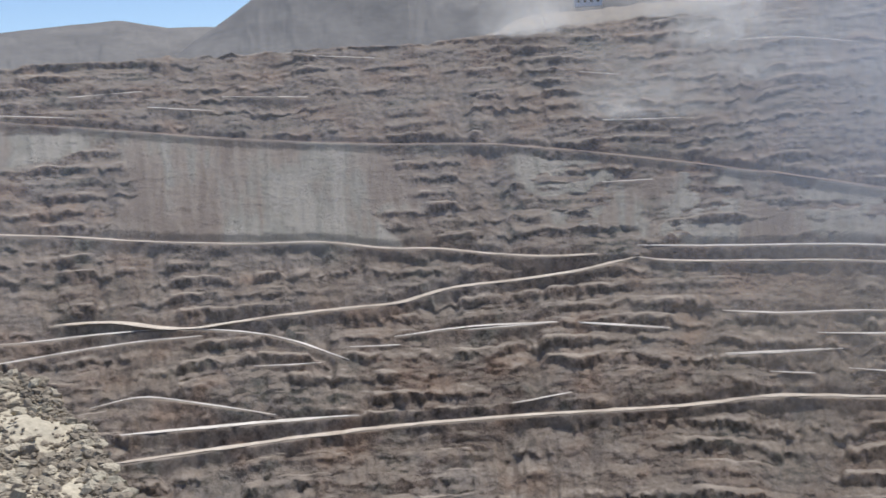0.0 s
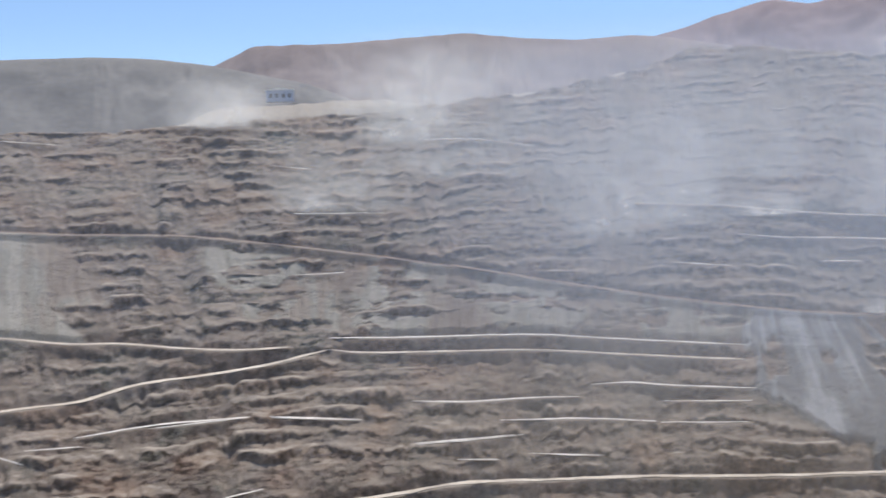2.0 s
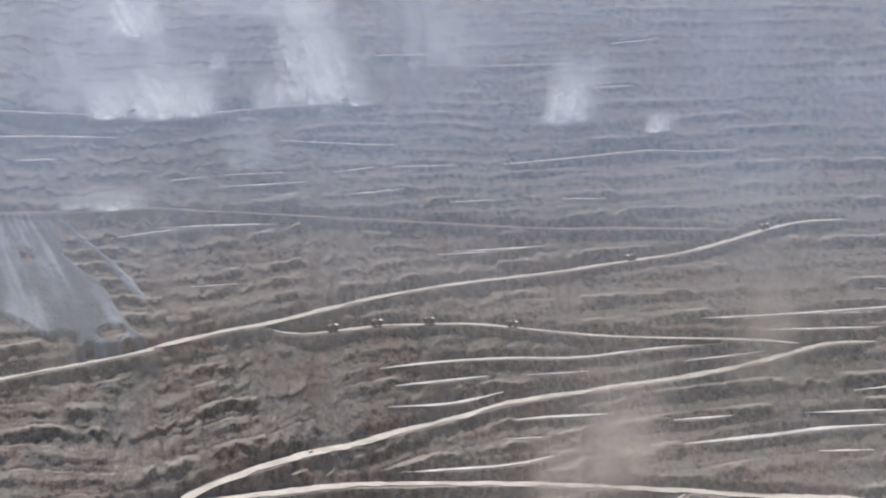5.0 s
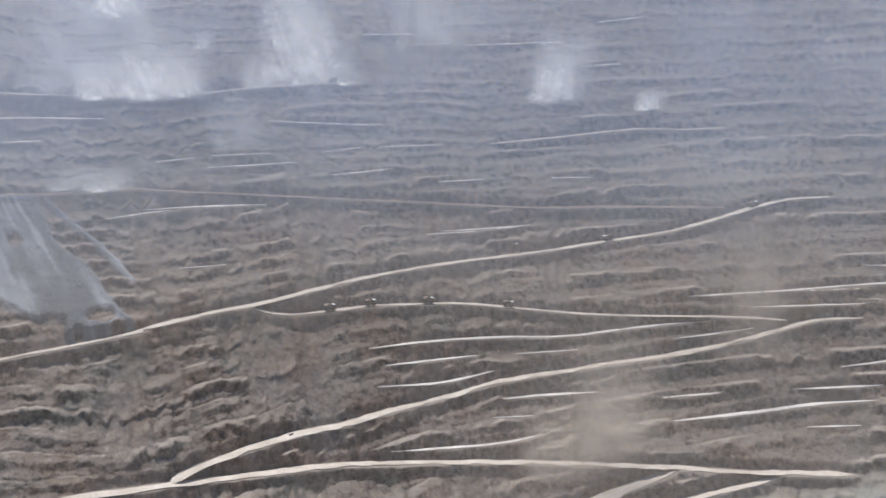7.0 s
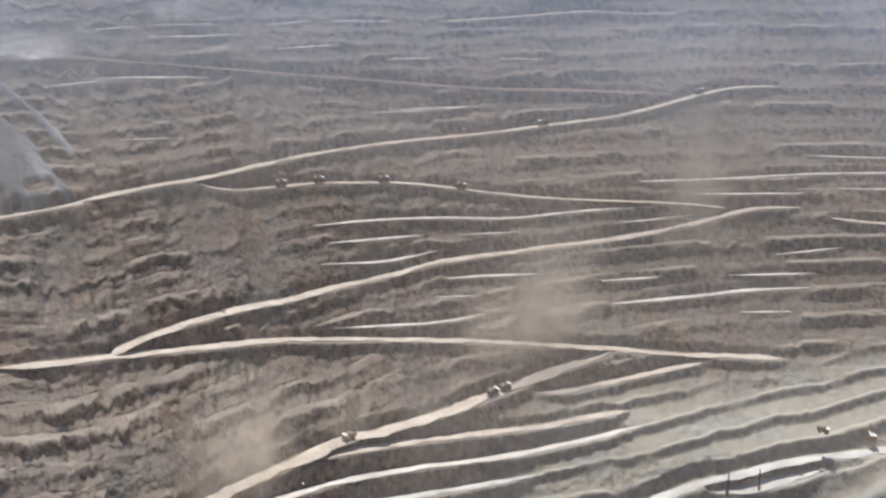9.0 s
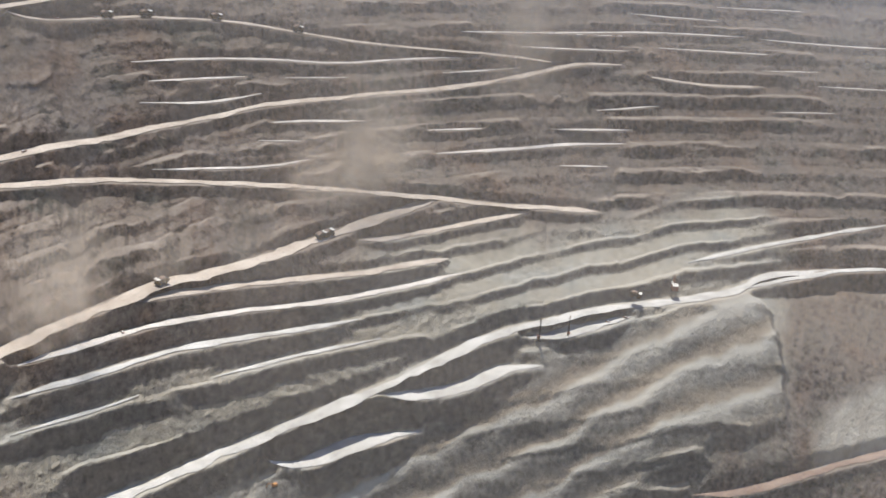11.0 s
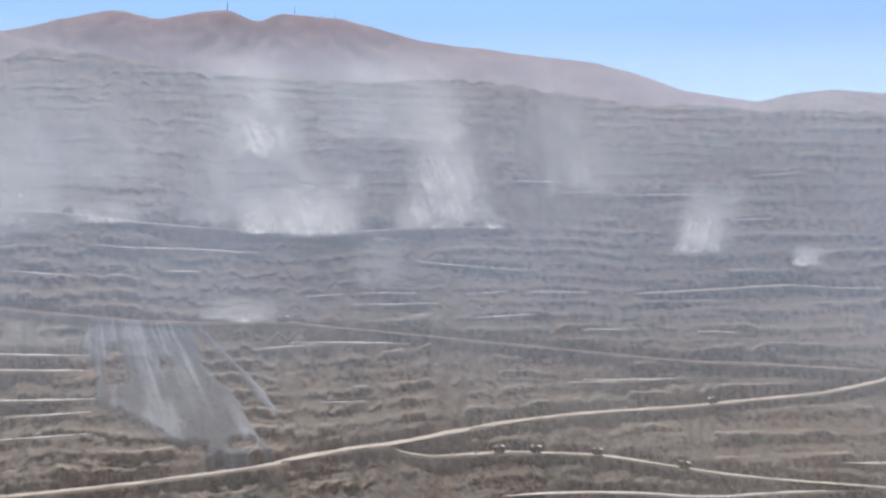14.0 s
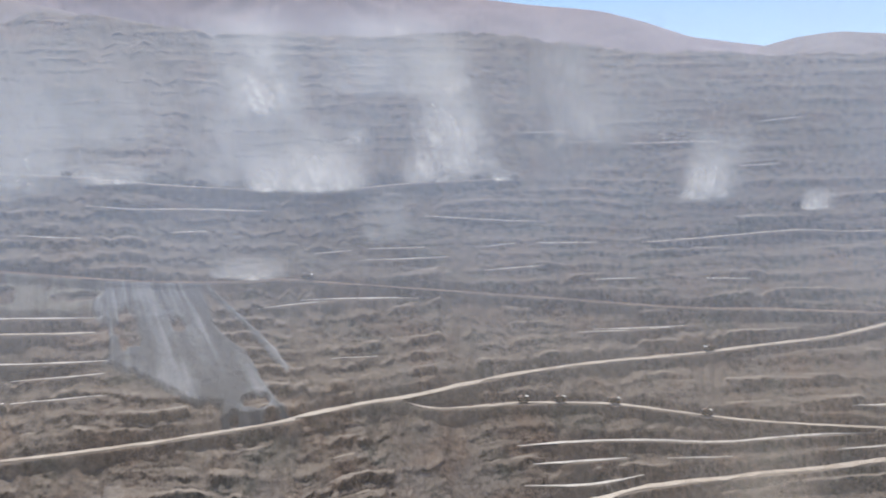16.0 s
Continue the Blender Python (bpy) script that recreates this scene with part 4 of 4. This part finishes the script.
vehicle('pickup_truck', 1, (0.0, 1674.7, 562.5, -242.1), (7.3, 1694.2, 560.8, -230.5), (9.0, 1698.8, 560.4, -227.7), (16.0, 1718.0, 558.8, -216.4))
vehicle('haul_truck', 1, (0.0, 859.5, 1185.3, -142.9), (5.0, 881.7, 1172.7, -141.7), (9.0, 905.8, 1159.3, -142.1), (16.0, 967.1, 1126.3, -146.8))
vehicle('pickup_truck', 1, (0.0, 802.9, 1230.0, -139.3), (3.5, 802.8, 1229.6, -139.5), (14.5, 802.7, 1228.5, -140.3), (16.0, 802.7, 1228.4, -140.4))
vehicle('pickup_truck', 1, (0.0, 854.6, 1171.2, -154.0), (14.5, 862.0, 1182.1, -143.8), (16.0, 862.7, 1183.2, -142.8))
vehicle('haul_truck', -1, (0.0, 1084.7, 1226.9, -32.5), (3.5, 1049.4, 1246.9, -28.9), (7.3, 1013.4, 1267.5, -26.0), (16.0, 943.5, 1311.0, -24.3))
vehicle('haul_truck', -1, (0.0, 866.7, 1380.3, -13.1), (2.4, 857.4, 1388.3, -11.7), (3.5, 853.1, 1391.9, -11.0), (14.5, 809.2, 1427.5, -4.6), (16.0, 803.1, 1432.3, -3.7))
vehicle('haul_truck', -1, (0.0, 1382.2, 1090.0, -31.8), (14.5, 1321.3, 1131.5, -24.5), (16.0, 1315.0, 1135.6, -23.8))
vehicle('haul_truck', 1, (0.0, 1307.4, 1149.6, -16.1), (14.5, 1375.1, 1102.0, -25.7), (16.0, 1382.1, 1096.9, -26.7))
vehicle('haul_truck', -1, (0.0, 924.3, 673.4, -512.8), (9.0, 890.4, 679.0, -516.5), (11.8, 880.0, 680.6, -517.6), (12.5, 877.4, 681.0, -517.9), (16.0, 864.7, 683.1, -519.5))
vehicle('haul_truck', -1, (0.0, 1057.5, 612.3, -520.1), (9.0, 1075.8, 604.1, -519.9), (11.8, 1081.5, 601.5, -519.9), (16.0, 1090.1, 597.6, -519.8))
vehicle('haul_truck', -1, (0.0, 1090.1, 601.5, -517.2), (9.0, 1093.6, 597.3, -518.9), (11.8, 1094.6, 596.0, -519.4), (16.0, 1096.2, 594.0, -520.2))
vehicle('pickup_truck', -1, (0.0, 1647.3, 867.5, -64.8), (5.0, 1647.2, 865.5, -66.2), (14.5, 1647.0, 861.8, -68.8), (16.0, 1647.0, 861.2, -69.2))
vehicle('haul_truck', -1, (0.0, 1738.3, 759.6, -83.5), (5.0, 1728.9, 770.1, -82.4), (7.3, 1724.5, 774.9, -81.9), (14.5, 1710.7, 789.8, -80.4), (16.0, 1707.8, 792.9, -80.1))
vehicle('pickup_truck', 1, (0.0, 837.1, 731.5, -488.5), (11.8, 810.0, 674.5, -542.4), (12.5, 808.7, 671.5, -545.7), (16.0, 801.8, 656.2, -562.1))
vehicle('haul_truck', 1, (0.0, 1304.9, 385.3, -563.6), (11.8, 1321.9, 259.0, -622.0), (12.5, 1322.7, 251.5, -625.5), (16.0, 1326.7, 214.3, -643.8))
vehicle('pickup_truck', 1, (0.0, 1301.7, 273.3, -625.6), (16.0, 1301.7, 273.3, -625.6))
vehicle('pickup_truck', 1, (0.0, 1284.8, 289.5, -626.1), (16.0, 1284.8, 289.5, -626.1))
vehicle('pickup_truck', -1, (0.0, 1366.9, 820.7, -239.8), (14.5, 1340.6, 799.5, -266.9), (16.0, 1337.8, 797.4, -269.7))
vehicle('pickup_truck', 1, (0.0, 1334.9, 798.4, -270.2), (16.0, 1334.9, 798.4, -270.2))
# ---- end of fleet ----


def blast_hole_drill(at, turn):
    t = new("blast_hole_drill")
    t.matrix_basis = pose(*at, 0, 0, turn)
    for y in (-2.6, 2.6):
        bm = bmesh.new()
        prism(bm, [(-4.2, 0.5), (-3.7, 0), (3.7, 0), (4.2, 0.5), (4.0, 1.2), (-4.0, 1.2)], y - 0.5, y + 0.5)
        part("crawler_track", bm, DARKSTEEL, t)
    bm = bmesh.new()
    box(bm, -5.5, 5.0, -2.6, 2.6, 1.3, 2.2)
    part("deck", bm, DARKSTEEL, t)
    bm = bmesh.new()
    box(bm, -5.3, 0.5, -2.3, 2.3, 2.2, 5.6, 0.15)
    part("machinery_house", bm, REDBROWN, t)
    bm = bmesh.new()
    box(bm, 1.2, 3.0, 0.8, 2.5, 2.2, 4.8, 0.1)
    cab = part("cab", bm, WHITE, t)
    bm = bmesh.new()
    box(bm, 1.4, 3.04, 0.95, 2.35, 3.3, 4.4, 0.05)
    part("window", bm, GLASS, cab)
    bm = bmesh.new()
    for x in (3.6, 4.9):
        for y in (-0.7, 0.7):
            tube(bm, (x, y, 1.4), (x, y, 31), 0.22, 0.22, 6)
    for k in range(10):
        z = 1.6 + k * 2.9
        for y in (-0.7, 0.7):
            tube(bm, (3.6, y, z), (4.9, y, z + 2.9), 0.13, 0.13, 5)
        tube(bm, (3.6, -0.7, z), (3.6, 0.7, z + 2.9), 0.13, 0.13, 5)
        tube(bm, (4.9, 0.7, z), (4.9, -0.7, z + 2.9), 0.13, 0.13, 5)
    part("mast", bm, DARKSTEEL, t, "tall dark lattice drilling mast")
    bm = bmesh.new()
    tube(bm, (4.25, 0, 0.1), (4.25, 0, 24), 0.2, 0.2, 8)
    part("drill_pipe", bm, DARKSTEEL, t)
    bm = bmesh.new()
    box(bm, 3.4, 5.1, -0.9, 0.9, 31, 32)
    part("crown", bm, YELLOW, t)
    for y in (-1.4, 1.4):
        bm = bmesh.new()
        tube(bm, (-2.0, y, 5.4), (3.7, y * 0.5, 14), 0.16, 0.16, 6)
        part("brace", bm, DARKSTEEL, t)
    return tagged(t, "blast-hole drill rig with raised mast on the pale bench", "drill rig", "drill rigs")


def rope_shovel(at, turn):
    t = new("mining_shovel")
    t.matrix_basis = pose(*at, 0, 0, turn)
    for y in (-3.8, 3.8):
        bm = bmesh.new()
        prism(bm, [(-5.2, 0.8), (-4.4, 0), (4.4, 0), (5.2, 0.8), (4.9, 2.0), (-4.9, 2.0)], y - 0.9, y + 0.9)
        part("crawler_track", bm, DARKSTEEL, t)
    bm = bmesh.new()
    tube(bm, (0, 0, 1.6), (0, 0, 3.0), 3.2, 3.2, 20)
    part("turntable", bm, DARKSTEEL, t)
    bm = bmesh.new()
    box(bm, -8.5, 4.0, -4.2, 4.2, 3.0, 9.2, 0.3)
    part("machinery_house", bm, REDBROWN, t)
    bm = bmesh.new()
    box(bm, -8.0, 3.2, -3.8, 3.8, 9.2, 9.6)
    part("roof", bm, WHITE, t, "pale dusty roof")
    bm = bmesh.new()
    box(bm, 2.2, 5.2, 2.0, 4.4, 8.0, 11.0, 0.15)
    cab = part("cab", bm, WHITE, t)
    bm = bmesh.new()
    box(bm, 2.5, 5.25, 2.2, 4.2, 9.2, 10.6, 0.05)
    part("window", bm, GLASS, cab)
    bm = bmesh.new()
    for y in (-1.0, 1.0):
        tube(bm, (3.6, y, 3.6), (15.5, y * 0.6, 16.5), 0.75, 0.45, 8)
    part("boom", bm, REDBROWN, t)
    bm = bmesh.new()
    for y in (-1.6, 1.6):
        tube(bm, (-3.0, y, 9.2), (0.5, y * 0.5, 16.0), 0.3, 0.3, 6)
        tube(bm, (0.5, y * 0.5, 16.0), (15.0, y * 0.4, 16.4), 0.09, 0.09, 5)
    part("gantry", bm, DARKSTEEL, t)
    bm = bmesh.new()
    tube(bm, (6.0, 0, 9.6), (16.5, 0, 5.0), 0.5, 0.5, 8)
    part("dipper_handle", bm, DARKSTEEL, t)
    bm = bmesh.new()
    prism(bm, [(15.6, 6.6), (18.8, 6.0), (19.2, 2.6), (15.9, 3.2)], -2.0, 2.0)
    part("dipper", bm, DARKSTEEL, t)
    return tagged(t, "large electric rope shovel digging at the bench face", "mining shovel")


def excavator(at, turn):
    t = new("excavator")
    t.matrix_basis = pose(*at, 0, 0, turn)
    for y in (-1.9, 1.9):
        bm = bmesh.new()
        prism(bm, [(-3, 0.5), (-2.5, 0), (2.5, 0), (3, 0.5), (2.8, 1.2), (-2.8, 1.2)], y - 0.4, y + 0.4)
        part("crawler_track", bm, DARKSTEEL, t)
    bm = bmesh.new()
    box(bm, -3.6, 2.2, -2.0, 2.0, 1.4, 3.6, 0.2)
    part("body", bm, ORANGE, t)
    bm = bmesh.new()
    box(bm, 0.6, 2.5, 0.7, 2.0, 3.4, 4.8, 0.1)
    cab = part("cab", bm, ORANGE, t)
    bm = bmesh.new()
    box(bm, 0.8, 2.54, 0.85, 1.85, 3.7, 4.6, 0.05)
    part("window", bm, GLASS, cab)
    bm = bmesh.new()
    tube(bm, (2.0, 0, 2.6), (6.5, 0, 6.8), 0.5, 0.35, 8)
    tube(bm, (6.5, 0, 6.8), (9.2, 0, 3.0), 0.35, 0.28, 8)
    part("arm", bm, ORANGE, t)
    bm = bmesh.new()
    prism(bm, [(8.7, 3.2), (9.9, 2.6), (9.4, 1.2), (8.3, 1.7)], -0.8, 0.8)
    part("bucket", bm, DARKSTEEL, t)
    return tagged(t, "orange excavator on the pale bench", "excavator")


def on_slope(a, e, lift=1.0):
    p = bearing(a, e)
    return (p.x, p.y, p.z + lift)


DRILL_A, DRILL_B, SHOVEL, DIGGER = (73.66, -27.0), (75.28, -26.65), (80.6, -23.45), (58.9, -35.2)
blast_hole_drill(on_slope(DRILL_A[0], DRILL_A[1]), 200)
blast_hole_drill(on_slope(DRILL_B[0], DRILL_B[1]), 190)
rope_shovel(on_slope(SHOVEL[0], SHOVEL[1]), 20)
excavator(on_slope(DIGGER[0], DIGGER[1]), 150)


# ---- masts on the mountain, the plant on the rim ----
MASTS = ((37.26, 34), (40.57, 34), (41.9, 16), (42.59, 24))
SHED = (7.54, 5.9)


def radio_mast(a, height):
    e = float(np.interp(a, MOUNTAIN_A, MOUNTAIN_E)) - 0.05
    t = new("radio_mast")
    t.matrix_basis = pose(4295 * math.sin(radians(a)), 4295 * math.cos(radians(a)), 4295 * math.tan(radians(e)) - 9)
    bm = bmesh.new()
    for k in range(3):
        c, s = math.cos(k * 2.094), math.sin(k * 2.094)
        tube(bm, (1.6 * c, 1.6 * s, 0), (0.5 * c, 0.5 * s, height), 0.4, 0.3, 5)
    for k in range(8):
        z, r = height * k / 8, 1.6 - 1.1 * k / 8
        tube(bm, (r, 0, z), (-r / 2, r * 0.8, z + height / 8), 0.2, 0.2, 4)
    part("lattice", bm, DARKSTEEL, t)
    bm = bmesh.new()
    tube(bm, (0, 0, height), (0, 0, height * 1.25), 0.3, 0.2, 5)
    part("aerial", bm, DARKSTEEL, t)
    return tagged(t, "thin steel radio mast on the mountain ridge", "radio mast", "masts on the ridge")


for a, hgt in MASTS:
    radio_mast(a, hgt)


def plant_shed():
    p = Vector((2440 * math.sin(radians(SHED[0])), 2440 * math.cos(radians(SHED[0])), 2440 * math.tan(radians(SHED[1]))))
    t = new("plant_shed")
    t.matrix_basis = pose(*p, 0, 0, -SHED[0])
    bm = bmesh.new()
    box(bm, -29, 29, -12, 12, -8, 16)
    part("wall", bm, BLUE, t, "blue sheet-metal wall")
    bm = bmesh.new()
    prism(bm, [(-30, 16), (30, 16), (30, 17), (0, 21), (-30, 17)], -13, 13)
    part("roof", bm, WHITE, t, "pale sheet-metal roof")
    for x in (-20, -7, 7, 20):
        bm = bmesh.new()
        box(bm, x - 3, x + 3, -12.4, -12.0, 0, 9)
        part("gate", bm, DARKSTEEL, t)
    return tagged(t, "long blue sheet-metal plant building above the pit rim", "building")


plant_shed()


# ---- the lookout in front of the camera ----
def rubble_material():
    m, tree, b = material("sunlit_rubble", 0.95)
    n = Nodes(tree)
    r = n.t.nodes.new("ShaderNodeObjectInfo").outputs["Random"]
    c = n.ramp(n.noise(0.8, 6), (0.3, (0.32, 0.27, 0.205)), (0.7, (0.54, 0.475, 0.375)))
    c = n.mix(0.55, c, n.ramp(r, (0.0, (0.12, 0.10, 0.085)), (0.45, (0.38, 0.36, 0.29)), (1.0, (0.56, 0.50, 0.40))))
    c = n.mix(0.3, c, n.ramp(n.noise(9.0, 5), (0.3, 0.2), (0.7, 0.9)), "OVERLAY")
    tree.links.new(c, b.inputs["Base Color"])
    tree.links.new(n.bump(n.noise(6.0, 6), 0.08, 0.8), b.inputs["Normal"])
    return m


RUBBLE = rubble_material()
EDGE_A = (-60, -24.8, -23.0, -21.0, -19.75, -18.7, -18.05, -17.6, -17.4, -16.9, -15)
EDGE_E = (-7.5, -10.1, -10.9, -11.3, -12.0, -12.75, -13.15, -14.3, -15.1, -16.0, -20)


def shelf(x, y):
    """Height of the lookout's broken ground; it breaks off towards the pit."""
    a, r = np.degrees(np.arctan2(x, y)), np.hypot(x, y)
    lim = np.interp(a, EDGE_A, EDGE_E)
    z = -4.6 + 0.9 * fbm(x / 5.0, y / 5.0, 60, 4) + 0.30 * fbm(x / 0.7, y / 0.7, 61, 4)
    z = z - 0.10 * (x + 9)
    reach_r = 4.75 / np.tan(np.radians(-lim))
    drop = np.maximum(r - reach_r, 0)
    near = smooth(9, 2.5, r) * smooth(-4, -9, a) + smooth(2.2, 1.2, r) * smooth(-9, -4, a)
    z = z - 1.6 * drop - 3.2 * np.maximum(a + 16.5, 0) * smooth(2, 8, r)
    return z * (1 - np.clip(near, 0, 1)) + (-1.65 + 0.05 * fbm(x, y, 62, 3)) * np.clip(near, 0, 1)


def build_lookout():
    a = np.radians(np.linspace(-190, 170, 300))[None, :]
    r = np.concatenate([np.linspace(0.001, 8, 30), np.linspace(8.2, 40, 130), np.linspace(42, 120, 14), np.linspace(150, 845, 24)])[:, None]
    x, y = r * np.sin(a), r * np.cos(a)
    back = smooth(104, 130, np.abs((np.degrees(np.arctan2(x, y)))))
    z = np.maximum(shelf(x, y), -700) * (1 - back) + (-1.65 + 0.2 * fbm(x / 4, y / 4, 63, 3)) * back
    z = np.maximum(z, np.interp(r, (120, 300, 500, 845), (-160, -330, -480, -668)))
    me = grid_mesh("lookout_ground", np.stack([x, y, z], -1).reshape(-1, 3), r.size, a.size, RUBBLE)
    tagged(new("lookout_ground", me), "rubble-covered pale ground at the pit's edge", "ground", kind="structure")


build_lookout()


def stone_mesh(seed, squash, fine):
    bm = bmesh.new()
    bmesh.ops.create_icosphere(bm, subdivisions=2 if fine else 1, radius=0.5)
    rng = random.Random(seed)
    for v in bm.verts:
        v.co *= 0.7 + 0.6 * rng.random()
        v.co.z *= squash
    for _ in range(3):  # broken flat faces
        nrm = Vector((rng.uniform(-1, 1), rng.uniform(-1, 1), rng.uniform(-0.6, 1))).normalized()
        for v in bm.verts:
            d = v.co.dot(nrm) - 0.30
            if d > 0:
                v.co -= nrm * d
    me = bpy.data.meshes.new("stone")
    bm.to_mesh(me)
    bm.free()
    me.materials.append(RUBBLE)
    return me


def build_rubble():
    rng = random.Random(7)
    shapes = [stone_mesh(i % 12, 0.55 + 0.09 * (i % 5), i < 12) for i in range(24)]
    spots = []
    while len(spots) < 11000:
        a, r = rng.uniform(-28, -16.2), rng.uniform(14, 30)
        if r > 4.75 / math.tan(radians(-float(np.interp(a, EDGE_A, EDGE_E)))) + 0.6:
            continue
        x, y = r * math.sin(radians(a)), r * math.cos(radians(a))
        heap = 0.5 + 0.8 * float(fbm(np.array(x / 3.0), np.array(y / 3.0), 70, 3))
        if rng.random() > heap:
            continue
        spots.append((x, y, min(0.3, 0.02 + 0.05 * rng.paretovariate(2.3))))
    spots += [(-7.6, 17.2, 0.42), (-8.3, 16.4, 0.35), (-6.4, 20.5, 0.45), (-6.1, 20.0, 0.4), (-9.6, 19.5, 0.38)]
    spots.sort(key=lambda s: -s[2])
    verts, faces = [], []
    for i, (x, y, size) in enumerate(spots):
        z = float(shelf(np.array(x), np.array(y)))
        m = Matrix.LocRotScale((x, y, z + size * 0.12), Euler((rng.uniform(-0.5, 0.5), rng.uniform(-0.5, 0.5), rng.uniform(0, 6.3))), (size, size * rng.uniform(0.7, 1.1), size * rng.uniform(0.7, 1)))
        me = shapes[i % 12 + (0 if i < 260 else 12)]
        if i < 260:
            ob = new("boulder" if size > 0.32 else "stone", me)
            ob.matrix_basis = m
            tagged(ob, "angular pale brown boulder on the rubble slope" if size > 0.32 else "angular pale brown stone on the rubble slope", "boulder" if size > 0.32 else "stone", "loose stones of the lookout")
        else:
            k = len(verts)
            verts += [m @ v.co for v in me.vertices]
            faces += [[k + j for j in p.vertices] for p in me.polygons]
    me = bpy.data.meshes.new("rubble")
    me.from_pydata(verts, [], faces)
    me.materials.append(RUBBLE)
    tagged(new("rubble", me), "small broken stones strewn over the lookout slope", "rubble", kind="stuff")


build_rubble()


def motions():
    for ob, rows in FLEET:
        walk(ob, rows)
    for cloud, base, turn, drift in CLOUDS:
        go = Vector((math.cos(radians(turn)), -math.sin(radians(turn)), 0)) * drift
        rows = []
        for t in (0.0, 16.0):
            p = base + go * (t - 9) + Vector((0, 0, 0.25 * (t - 9)))
            rows.append((t, pose(p.x, p.y, p.z, 0, 0, -turn)))
        walk(cloud, rows)


motions()
